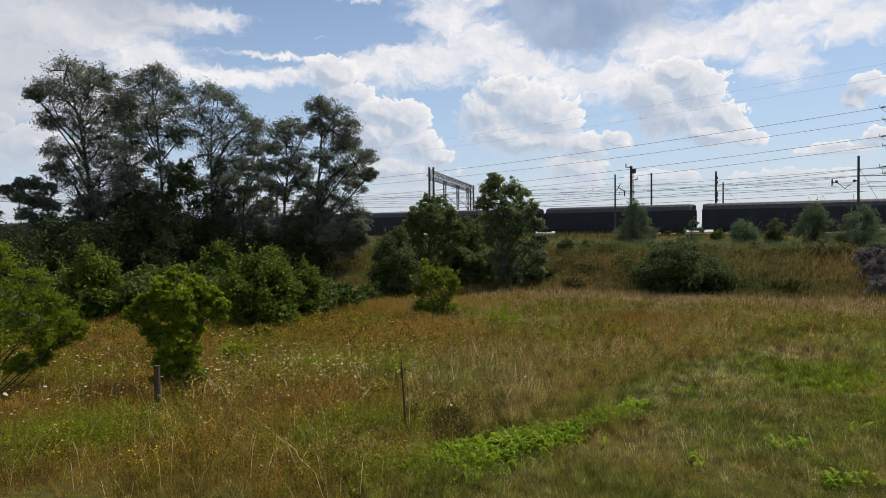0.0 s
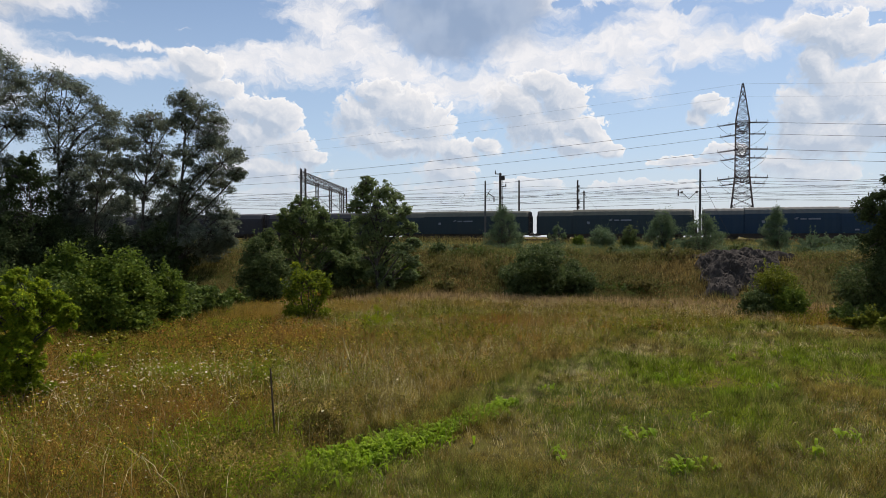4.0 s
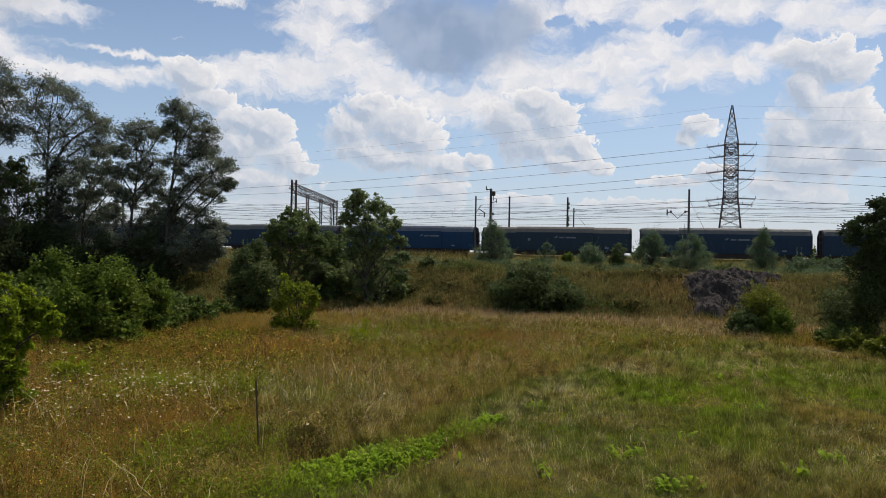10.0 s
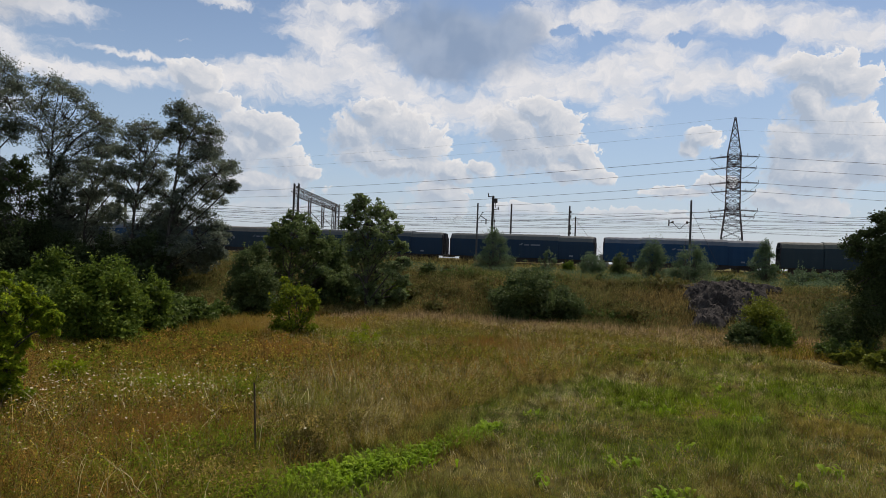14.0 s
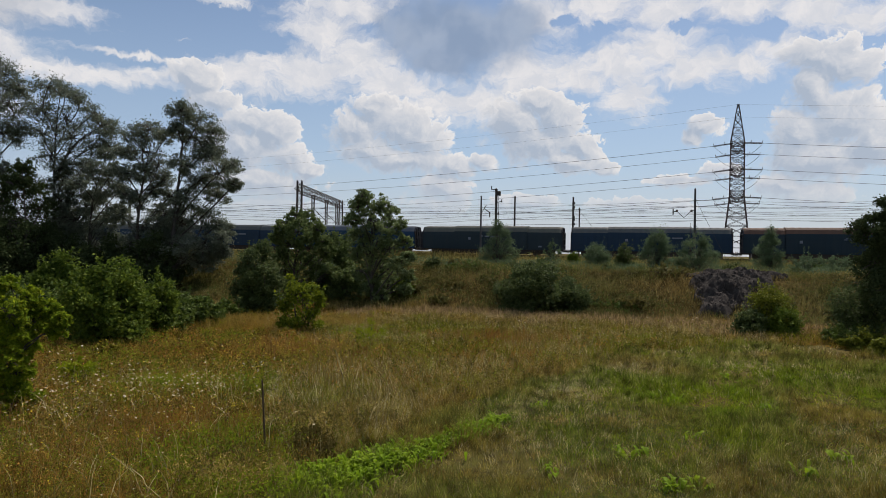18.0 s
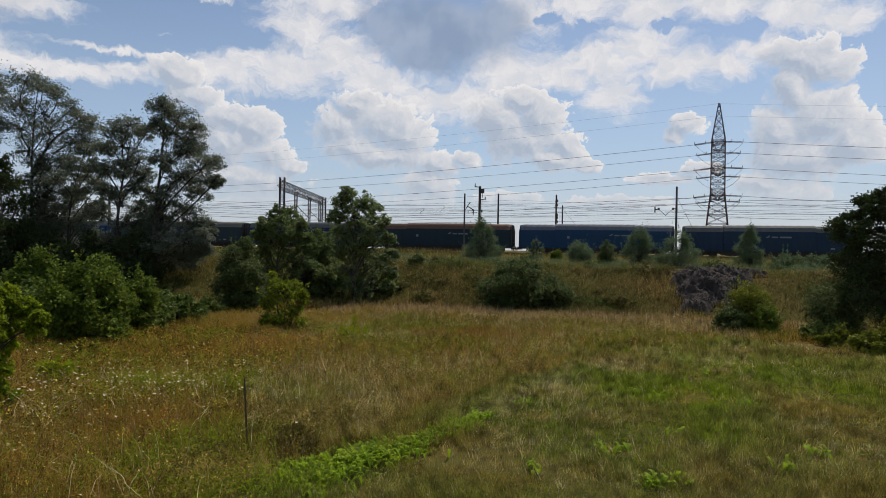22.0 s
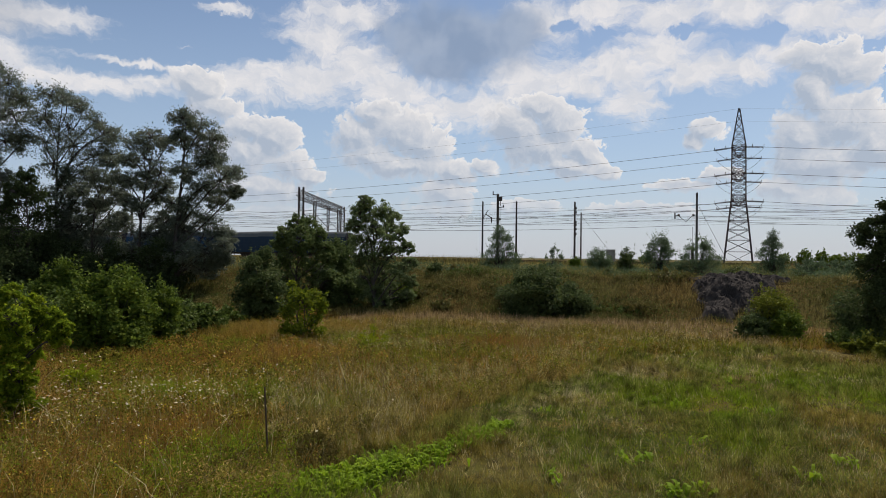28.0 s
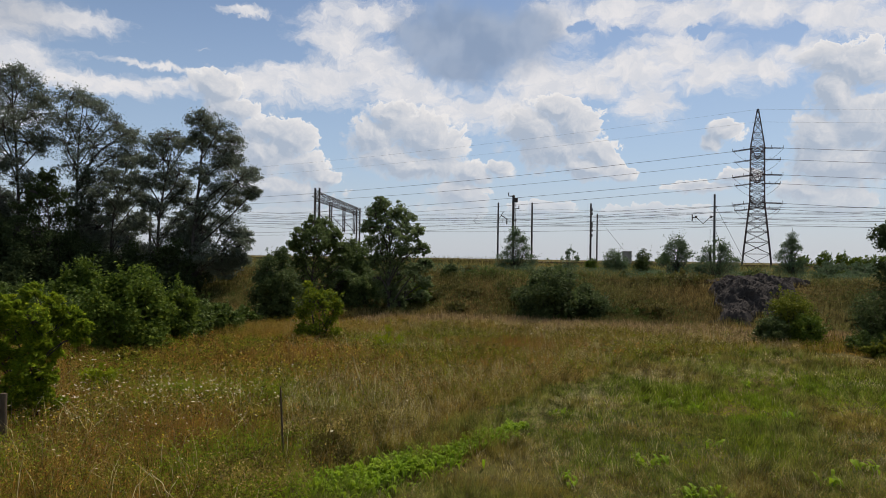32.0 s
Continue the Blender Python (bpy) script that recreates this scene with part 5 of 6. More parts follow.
    for i, (az, d, w, h) in enumerate(((-40.5, 44, 5, 2.0), (-37.3, 48, 5, 2.3), (-33.6, 50, 5.5, 2.5), (-30.4, 49, 5, 2.4), (-26.2, 46, 4, 2.2), (-21.0, 40, 3.6, 2.0), (-18.2, 38.5, 3.0, 1.6), (-16.4, 42, 2.0, 1.2), (-43.5, 40, 5, 2.2), (-46.5, 36, 5, 2.6), (-24.0, 50, 4, 2.4), (-41.0, 38.5, 6, 2.2), (-38.2, 41.5, 6, 2.5), (-35.2, 40, 6, 2.3), (-32.4, 41, 6, 2.5), (-29.8, 38.5, 5, 2.2), (-27.0, 38, 4, 2.3), (-21.4, 36, 4, 2.2), (-19.4, 38.5, 4, 1.8), (-44.5, 35, 6, 2.0))):
        bush("low spreading bramble thicket", az, d, w, h, BRAMBLE, 0.17, int(700 + 230 * w * h), 300 + i, "bramble", "brambles", low=0.02)
    rng = random.Random(5)
    for i in range(44):
        q, s = rng.uniform(45.8, 54.8), rng.uniform(-32, 15)
        if slip_rim(s, q) > -0.9:
            continue
        x, y, _ = rail_place(s, q)
        bush("low scrubby weeds on the embankment slope", math.degrees(math.atan2(x, y)), math.hypot(x, y), rng.uniform(1.4, 4.6), rng.uniform(0.35, 0.85), rng.choice((BANKHERB, BANKHERB, BRAMBLE)), 0.12, 700, 110 + i, "scrub", "embankment scrub", 2, 0.02)
    for i in range(22):
        q, s = rng.uniform(56, 64), rng.uniform(-32, 20)
        x, y, _ = rail_place(s, q)
        bush("small green weed on the terrace", math.degrees(math.atan2(x, y)), math.hypot(x, y), rng.uniform(0.8, 2.4), rng.uniform(0.4, 0.9), rng.choice((SAPLING, BANKHERB, BRAMBLE)), 0.13, 380, 230 + i, "scrub", "terrace weeds", 2, 0.02)
    for i, (az, w, h) in enumerate(((28.2, 5, 2.6), (29.6, 4, 3.4), (30.8, 4, 3.0), (31.8, 5, 2.4), (33, 5, 2.8), (18.3, 5, 2.4), (16.6, 3, 2.0))):
        bush("distant grey-green bush beyond the tracks", az, 158, w, h, MIDLEAF, 0.35, 700, 150 + i, "distant_bush", "bushes beyond the tracks")
    # low weeds added where the edge is shaded; the shade is their colour
    bush("low weed in the long grass, coloured dark for shade", -9.3, 14.7, 1.2, 0.5, DULL, 0.055, 1700, 160, "weed", "meadow weeds", 4, 0.05)
    bush("low weed at the uncut edge, coloured dark for shade", -10.2, 14.3, 1.1, 0.45, DULL, 0.05, 1500, 166, "weed", "meadow weeds", 4, 0.05)
    bush("low weed at the uncut edge, coloured dark for shade", -8.0, 14.2, 1.0, 0.4, DULL, 0.05, 1200, 167, "weed", "meadow weeds", 4, 0.05)
    bush("yellow-flowering low weed in the long grass", -4.6, 31.0, 1.9, 1.2, LIME, 0.07, 1500, 161, "weed", "meadow weeds", 4, 0.05, airy=True)
    bush("green leafy weed in the long grass", -15.6, 17.0, 1.1, 0.55, OLIVE, 0.06, 900, 162, "weed", "meadow weeds", 4, 0.05)
    bush("green leafy weed in the long grass", -14.3, 24.0, 1.0, 0.5, OLIVE, 0.07, 700, 163, "weed", "meadow weeds", 4, 0.05)
    bush("green leafy weed in the long grass", -27.0, 24.0, 1.5, 0.8, LIME, 0.09, 700, 164, "weed", "meadow weeds", 4, 0.05)
    bush("green leafy weed in the long grass", -25.0, 28.5, 1.6, 0.7, OLIVE, 0.10, 800, 165, "weed", "meadow weeds", 4, 0.05)


bushes()


# ---- grass, flowers, herbs ----
EDGE_X = (-3.4, -2.1, -0.26, 1.6, 3.8, 6.0, 9.0, 16.0, 23.0)
EDGE_Y = (10.4, 12.9, 16.5, 19.4, 22.0, 25.3, 29.5, 32.3, 31.0)


def mown(x, y):
    """Positive on the mown side of the edge of the long grass."""
    return np.interp(x, EDGE_X, EDGE_Y, left=9.6) - y + 0.3 * np.sin(x * 2.1) + 0.2 * np.sin(x * 5.3 + y)


def scatter(n, rng, r0, r1, az0=-48, az1=39, power=0.0):
    """n places in a ring sector; a power over 0 crowds them towards the near side."""
    az = np.radians(rng.uniform(az0, az1, n))
    k = 2.0 - power
    r = (rng.uniform(r0**k, r1**k, n)) ** (1 / k)
    return r * np.sin(az), r * np.cos(az), r


def blades(x, y, height, width, rng, lean=0.35, sections=2):
    """Bent blades: a strip of two quads and a tip, or one slim triangle."""
    n = len(x)
    z = ground(x, y) - 0.02
    foot = np.stack([x, y, z], 1)
    turn = rng.uniform(0, 2 * np.pi, n)
    side = np.stack([np.cos(turn), np.sin(turn), np.zeros(n)], 1) * (width / 2)[:, None]
    fall = rng.uniform(0, 2 * np.pi, n)
    tip = np.stack([np.cos(fall), np.sin(fall), np.zeros(n)], 1) * (height * rng.uniform(0.1, 1, n) * lean)[:, None]
    up = np.zeros((n, 3))
    up[:, 2] = height
    if sections == 1:
        v = np.stack([foot - side, foot + side, foot + up + tip], 1)
        return v.reshape(-1, 3), np.arange(3 * n).reshape(n, 3)
    mid = foot + up * 0.6 + tip * 0.32
    v = np.stack([foot - side, foot + side, mid + side * 0.8, mid - side * 0.8, foot + up * 0.97 + tip], 1)
    f = np.array([[0, 1, 2], [0, 2, 3], [3, 2, 4]])
    return v.reshape(-1, 3), (np.arange(n)[:, None, None] * 5 + f).reshape(-1, 3)


def patchy(x, y, scale, shift=0.0):
    """Smooth blotches without a direction, about -1.3 to 1.3."""
    f = 0.0
    for k in range(7):
        a, w = 2.4 * k + shift, scale * (0.7 + 0.22 * k)
        f = f + np.cos((x * math.cos(a) + y * math.sin(a)) * w + 1.9 * k * k + 3 * shift)
    return f * 0.33


def grow_grass():
    rng = np.random.default_rng(3)

    def lay(name, label, x, y, h, w, mat, lean=0.35, sections=2):
        v, f = blades(x, y, h, w, rng, lean, sections)
        tagged(raw(name, v, f, mat), label, "grass", kind="stuff")

    def hue(x, y, spots):
        """Over 0 where the sward is lush and green, under 0 where it is dry and foxy."""
        f = 0.42 * patchy(x, y, 0.55, 1.7) + 0.3 * patchy(x, y, 1.7, 0.4)
        for a, b, r, k in spots:
            f = f + k * np.exp(-((x - a) ** 2 + ((y - b) * 0.8) ** 2) / (r * r))
        return f - 0.12 * np.clip((-2.0 - x) / 4, 0, 1) * (y < 32) + rng.normal(size=len(x)) * 0.28

    long_spots = ((-9.6, 12.7, 1.2, 1.5), (-3.8, 14.3, 1.5, 1.0), (-4.7, 12.6, 1, 0.6), (-8, 20.6, 1.9, 0.6), (-3, 11.3, 0.9, 0.8), (0.5, 34, 5, 0.8), (-2, 28, 1.8, 0.7),
                  (-15.5, 20, 3.2, -0.9), (-12.5, 15, 1.7, -0.8), (-6, 15.9, 1.1, -1.1), (-8, 11.6, 0.9, -0.6), (-4.6, 26.9, 2.2, -0.7), (3.9, 27, 2.4, -0.6), (8, 33, 4, -0.25), (3, 37, 5, 0.3), (-7.5, 28, 2.8, -0.6))
    short_spots = ((8.6, 19.6, 2.2, 1.5), (4.4, 20.5, 1.5, 0.1), (7.4, 14.9, 1.1, 0.6), (13, 24, 2.6, 0.5), (10.6, 16, 1.9, -1.3), (11.2, 18.6, 1.1, -0.8), (0.6, 13.7, 1.0, -0.9), (3.5, 14.5, 1.6, -0.25),
                   (2.7, 12.7, 0.8, -0.6), (4.9, 16.7, 1.1, -0.9), (6.2, 12.5, 0.9, -0.9), (8, 24.4, 1.8, -0.8), (4, 19.4, 0.6, -0.7))
    # long meadow grass, thinner and broader-bladed with distance
    x, y, r = scatter(430000, rng, 9.8, 50, power=0.75)
    q = x * ACROSS[0] + y * ACROSS[1]
    keep = (mown(x, y) < 0) & (q < 46)
    x, y, r = x[keep], y[keep], r[keep]
    tall = (0.50 + 0.2 * patchy(x, y, 0.45) + 0.18 * patchy(x, y, 1.6, 2) + 0.16 * patchy(x, y, 4.5, 5)) * (0.8 + 0.4 * rng.uniform(size=len(x)))
    tall = np.clip(tall, 0.14, 1) * np.interp(r, (14, 22, 38), (0.78, 0.85, 0.6)) * rng.uniform(0.35, 1.1, len(x)) * np.clip(-mown(x, y) / 1.2, 0.6, 1)
    wide = np.clip(0.0005 * r, 0.006, 0.024) * rng.uniform(0.6, 1.5, len(x))
    tint = hue(x, y, long_spots)
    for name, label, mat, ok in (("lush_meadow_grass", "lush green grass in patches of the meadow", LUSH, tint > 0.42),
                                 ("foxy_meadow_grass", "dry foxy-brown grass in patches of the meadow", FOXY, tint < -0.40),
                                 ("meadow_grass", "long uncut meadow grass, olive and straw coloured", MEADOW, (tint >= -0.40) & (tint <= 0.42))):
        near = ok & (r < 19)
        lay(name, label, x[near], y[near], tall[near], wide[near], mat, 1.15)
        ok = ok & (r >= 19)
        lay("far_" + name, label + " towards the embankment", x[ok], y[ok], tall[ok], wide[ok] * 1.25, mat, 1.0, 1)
    # dry stalks standing above it
    x, y, r = scatter(80000, rng, 9.8, 50, power=0.7)
    q = x * ACROSS[0] + y * ACROSS[1]
    keep = (mown(x, y) < 0) & (q < 46) & (patchy(x, y, 0.33, 1.0) > rng.uniform(-1.2, 0.9, len(x)))
    x, y, r = x[keep], y[keep], r[keep]
    lay("dry_stalks", "dry straw-coloured grass stalks and seed heads", x, y, rng.uniform(0.35, 0.8, len(x)) * np.interp(r, (22, 38), (1, 0.7)), np.clip(0.0004 * r, 0.004, 0.016) * rng.uniform(0.6, 1.3, len(x)), STRAW, 0.9, 1)
    x, y, r = scatter(66000, rng, 12, 44, -13, 28, power=0.5)
    q = x * ACROSS[0] + y * ACROSS[1]
    keep = (mown(x, y) < -0.3) & (q < 44) & (patchy(x, y, 0.5, 2.2) > rng.uniform(-1.1, 0.7, len(x)))
    x, y, r = x[keep], y[keep], r[keep]
    lay("pale_meadow_stalks", "pale flowering grass stalks in the middle of the meadow", x, y, rng.uniform(0.35, 0.8, len(x)) * np.interp(r, (22, 38), (1, 0.7)), np.clip(0.0004 * r, 0.006, 0.016), BLEACH, 0.8, 1)
    # rusty sorrel in patches
    px, py = np.array([-5.7, -7.5, -15.0, -3.5, -13.0, -11.5, 3.0]), np.array([15.4, 27.5, 21.0, 26.0, 16.0, 13.5, 31.5])
    i = rng.integers(0, len(px), 13000)
    x, y = px[i] + rng.normal(size=13000) * 1.6, py[i] + rng.normal(size=13000) * 1.3
    keep = mown(x, y) < -0.3
    x, y = x[keep], y[keep]
    r = np.hypot(x, y)
    lay("sorrel", "rust-brown sorrel stalks in the meadow", x, y, rng.uniform(0.4, 0.75, len(x)), np.clip(0.0006 * r, 0.006, 0.024), SORREL, 0.2)
    # mown strip
    x, y, r = scatter(470000, rng, 7.0, 36, -30, 39, power=0.8)
    keep = mown(x, y) > -0.3
    x, y, r = x[keep], y[keep], r[keep]
    tall = rng.uniform(0.05, 0.26, len(x)) * (1 + 0.9 * np.clip(patchy(x, y, 1.1) + 0.6 * patchy(x, y, 3.7, 1), -0.75, 1.3))
    wide = np.clip(0.0006 * r, 0.007, 0.022) * rng.uniform(0.7, 1.4, len(x))
    tint = hue(x, y, short_spots)
    for name, label, mat, ok in (("lush_turf", "lush bright green turf in patches of the mown strip", TURF, tint > 0.55),
                                 ("dry_turf", "dry tan turf in patches of the mown strip", TAN, tint < -0.40),
                                 ("mown_grass", "short patchy mown grass, green and bleached", MOWN, (tint >= -0.40) & (tint <= 0.55))):
        lay(name, label, x[ok], y[ok], tall[ok], wide[ok], mat, 1.1, 1)
    x, y, r = scatter(42000, rng, 7.5, 36, -30, 39, power=0.8)
    keep = (mown(x, y) > -0.3) & (patchy(x, y, 0.6, 4.0) > rng.uniform(-0.9, 1.1, len(x)))
    x, y, r = x[keep], y[keep], r[keep]
    lay("bleached_stalks", "bleached stalks left standing in the mown grass", x, y, rng.uniform(0.08, 0.32, len(x)), np.clip(0.00045 * r, 0.005, 0.015), BLEACH, 1.2)
    # the uncut edge beside the mown strip
    x, y, r = scatter(150000, rng, 10, 36, -20, 38, power=0.8)
    m = mown(x, y)
    keep = (m < 0.05) & (m > -1.5 - 0.05 * r)
    x, y, r = x[keep], y[keep], r[keep]
    far = x > 6.5 + rng.normal(size=len(x)) * 0.8
    for name, label, mat, ok in (("edge_grass", "tall brownish grass along the uncut edge", BROWN, ~far), ("far_edge_grass", "tall green grass along the far uncut edge", LUSH, far)):
        lay(name, label, x[ok], y[ok], rng.uniform(0.2, 0.6, ok.sum()), np.clip(0.0005 * r[ok], 0.006, 0.018), mat, 0.8, 1)
    # pale worn strip along the edge of the mown grass, rosy seed heads before the embankment
    k = rng.uniform(0, 4, 17000)
    x = np.interp(k, range(5), (1.2, 4.2, 7.2, 9.6, 14.0)) + rng.normal(size=len(k)) * (0.35 + 0.12 * k)
    y = np.interp(k, range(5), (15.9, 20.8, 25.0, 26.6, 27.2)) + rng.normal(size=len(k)) * (0.35 + 0.2 * k)
    keep = (mown(x, y) > 0) & (patchy(x, y, 1.1, 2.6) > rng.uniform(-1.2, 0.7, len(x)))
    x, y = x[keep], y[keep]
    lay("pale_worn_grass", "pale bleached short grass along a worn strip", x, y, rng.uniform(0.07, 0.24, len(x)), np.clip(0.0006 * np.hypot(x, y), 0.008, 0.018), BLEACH, 1.1, 1)
    s, q = rng.uniform(-20, 14, 26000), 43.5 - np.abs(rng.normal(size=26000)) * 3.4
    x, y = s * ALONG[0] + q * ACROSS[0], s * ALONG[1] + q * ACROSS[1]
    keep = (mown(x, y) < -0.3) & (patchy(x, y, 0.5, 0.9) > rng.uniform(-1.0, 0.5, len(x)))
    x, y = x[keep], y[keep]
    lay("rosy_seed_heads", "rosy-brown seed heads of tall grass before the embankment", x, y, rng.uniform(0.3, 0.65, len(x)), np.full(len(x), 0.022), ROSY, 0.5, 1)
    # golden dry grass round the shrub and before the trees
    px, py = np.array([-8.4, -6.3, -4.4, -11.6, -9.8]), np.array([35.4, 36.6, 38.4, 36.4, 38.0])
    i = rng.integers(0, 5, 9000)
    x, y = px[i] + rng.normal(size=9000) * 1.3, py[i] + rng.normal(size=9000) * 1.0
    lay("golden_grass", "golden dry grass round a shrub", x, y, rng.uniform(0.3, 0.75, len(x)), np.full(len(x), 0.02), STRAW, 0.8, 1)
    # long bent stalks lying across the sward
    x, y, r = scatter(900, rng, 10, 24, -46, 4, power=0.6)
    keep = mown(x, y) < 0
    x, y = x[keep], y[keep]
    lay("bent_stalks", "long pale bent stalks in the meadow", x, y, rng.uniform(0.6, 1.05, len(x)), np.full(len(x), 0.011), BLEACH, 1.3)
    # leafy herbs low in the sward, in tufts
    def tufts(name, label, n, each, spread, size, side, low, high, mat, r1=44):
        cx, cy, cr = scatter(n, rng, 9.8, r1, -47, 39, power=0.8)
        ok = (mown(cx, cy) * side > 0.2) & (cx * ACROSS[0] + cy * ACROSS[1] < 46) & (patchy(cx, cy, 0.7, side + 2.0) > rng.uniform(-1.3, 0.8, n))
        cx, cy, cr = np.repeat(cx[ok], each), np.repeat(cy[ok], each), np.repeat(cr[ok], each)
        k = len(cx)
        cx, cy = cx + rng.normal(size=k) * spread, cy + rng.normal(size=k) * spread
        at = np.stack([cx, cy, ground(cx, cy) + rng.uniform(low, high, k)], 1)
        v, f = leaf_quads(at, size * np.clip(cr / 22, 0.6, 1.3), rng, 0.36)
        tagged(raw(name, v, f, mat), label, "herbs", kind="stuff")

    tufts("meadow_herbs", "leafy green herbs among the long grass", 8200, 16, 0.2, 0.075, -1, 0.08, 0.45, OLIVE)
    tufts("yellowing_herbs", "yellow-green herbs among the long grass", 2600, 14, 0.2, 0.065, -1, 0.15, 0.5, LIME)
    tufts("upright_herbs", "upright leafy herb stems in the long grass", 7000, 12, 0.06, 0.07, -1, 0.12, 0.62, LUSH, 30)
    tufts("dull_herbs", "dull dark green herbs in the long grass", 6500, 14, 0.14, 0.065, -1, 0.1, 0.5, DULL, 40)
    for name, words, n, mat in (("yellow_green_clumps", "yellow-green clumps of herbs in the meadow", 1000, YOUNG), ("mid_green_clumps", "mid-green clumps of herbs in the meadow", 800, LUSH), ("foxy_clumps", "foxy-brown clumps of withered herbs in the meadow", 1300, FOXY)):
        tufts(name, words, n, 46, 0.17, 0.07, -1, 0.06, 0.56, mat, 34)

    def turf_tufts(name, label, n, each, low, high, mat, side):
        cx, cy, cr = scatter(n, rng, 8, 34, -30, 39, power=0.9)
        ok = (mown(cx, cy) > -0.1) & (hue(cx, cy, short_spots) * side > -0.1) & (np.abs(np.interp(cx, (-2.0, 0.0, 2.1), (12.4, 14.55, 17.2)) - cy) > np.where(cx < 2.2, 0.9, -1))
        cx, cy = np.repeat(cx[ok], each), np.repeat(cy[ok], each)
        cx, cy = cx + rng.normal(size=len(cx)) * 0.07, cy + rng.normal(size=len(cx)) * 0.07
        lay(name, label, cx, cy, rng.uniform(low, high, len(cx)), np.clip(0.0006 * np.hypot(cx, cy), 0.007, 0.02), mat, 0.9, 1)

    turf_tufts("green_tufts", "tufts of greener grass in the mown strip", 6500, 16, 0.08, 0.27, TURF, 1)
    turf_tufts("olive_tufts", "tufts of dull grass in the mown strip", 3800, 16, 0.08, 0.27, BROWN, -1)
    turf_tufts("pale_tufts", "tufts of bleached grass in the mown strip", 2400, 10, 0.10, 0.30, BLEACH, -1)
    tufts("clover", "low clover and plantain leaves in the mown grass", 7500, 14, 0.16, 0.075, 1, 0.02, 0.09, LIME, 34)
    tufts("dark_turf_herbs", "low dark green herbs in the near mown grass", 8500, 14, 0.12, 0.06, 1, 0.02, 0.13, BRAMBLE, 20)

    def herb_patch(name, label, spots, size, low, high, mat):
        at = []
        for a, b, spread, k in spots:
            cx, cy = a + rng.normal(size=k // 9) * spread, b + rng.normal(size=k // 9) * spread
            cx, cy = np.repeat(cx, 9) + rng.normal(size=k // 9 * 9) * 0.07, np.repeat(cy, 9) + rng.normal(size=k // 9 * 9) * 0.07
            at.append(np.stack([cx, cy, ground(cx, cy) + rng.uniform(low, high, len(cx))], 1))
        v, f = leaf_quads(np.concatenate(at), size, rng, 0.36)
        tagged(raw(name, v, f, mat), label, "herbs", kind="stuff")

    herb_patch("green_herb_patch", "patches of leafy green herbs standing in the meadow", ((-9.2, 12.8, 0.8, 4200), (-10.3, 12.2, 0.7, 2600), (-3.9, 14.4, 0.8, 2400), (-4.6, 13.0, 0.8, 1500), (-3.1, 11.4, 0.6, 1600), (-7.9, 20.3, 1.0, 3000), (-5.3, 20.0, 0.7, 2000), (-13.8, 17.4, 0.9, 2500)), 0.07, 0.1, 0.5, YOUNG)
    # leaf patches laid where shade falls, with the shade in their colour
    herb_patch("shade_tangle", "tangle of herbs at the uncut edge, coloured dark for shade", ((-2.5, 15.2, 0.45, 2600), (-3.0, 16.4, 0.45, 1200), (-1.5, 15.9, 0.4, 1000), (-3.4, 13.2, 0.4, 900)), 0.06, 0.05, 0.5, DULL)
    herb_patch("brown_tangle", "dull brown tangle of dead stems and leaves", ((-2.5, 15.3, 0.45, 2600), (-3.5, 11.9, 0.5, 2200), (-8.2, 13.3, 0.6, 1400), (-1.2, 16.6, 0.4, 1400)), 0.06, 0.08, 0.55, BROWN)
    # embankment and terrace
    n = 230000
    s, q = rng.uniform(-95, 32, n), rng.uniform(43, 85.5, n)
    q = np.where(rng.uniform(size=n) < 0.5, rng.uniform(43, 59, n), q)
    x, y = s * ALONG[0] + q * ACROSS[0], s * ALONG[1] + q * ACROSS[1]
    hgt = np.clip(0.5 + 0.22 * patchy(x, y, 0.5, 3), 0.15, 1) * rng.uniform(0.5, 1.2, n)
    wide = rng.uniform(0.02, 0.05, n)
    slope = (q < 54.5 + rng.normal(size=n) * 0.6) & (slip_rim(s, q) < 0.14 + rng.normal(size=n) * 0.1)
    lay("embankment_grass", "rough dry grass on the embankment slope", x[slope], y[slope], hgt[slope], wide[slope], BANK, 0.7, 1)
    flat = (q >= 54.5) & (slip_rim(s, q) < 0)
    lay("terrace_grass", "paler rough grass on the terrace below the track", x[flat], y[flat], hgt[flat] * 0.8, wide[flat], TERRACE, 0.7, 1)
    for name, words, n, mat in (("slope_herbs", "olive-brown herbs on the embankment slope", 2600, BANKHERB), ("slope_creepers", "dark green creepers on the embankment slope", 1100, BRAMBLE), ("terrace_herbs", "grey-green herbs along the terrace", 1200, HAZY)):
        s, q = rng.uniform(-40, 16, n), rng.uniform(45.5, 54.6, n) if mat is not HAZY else rng.uniform(54, 66, n)
        ok = (slip_rim(s, q) < -0.25) & (patchy(s, q, 0.8, n * 0.001) > rng.uniform(-0.9, 0.6, n))
        s, q = np.repeat(s[ok], 22) + rng.normal(size=ok.sum() * 22) * 0.3, np.repeat(q[ok], 22) + rng.normal(size=ok.sum() * 22) * 0.3
        x, y = s * ALONG[0] + q * ACROSS[0], s * ALONG[1] + q * ACROSS[1]
        v, f = leaf_quads(np.stack([x, y, ground(x, y) + rng.uniform(0.05, 0.6, len(x))], 1), 0.13, rng, 0.45)
        tagged(raw(name, v, f, mat), words, "herbs", kind="stuff")
    n = 5000
    s, q = rng.uniform(-80, 30, n), rng.uniform(78, 84, n)
    s = np.where(rng.uniform(size=n) < 0.5, rng.normal(size=n) * 5 - 28, s)
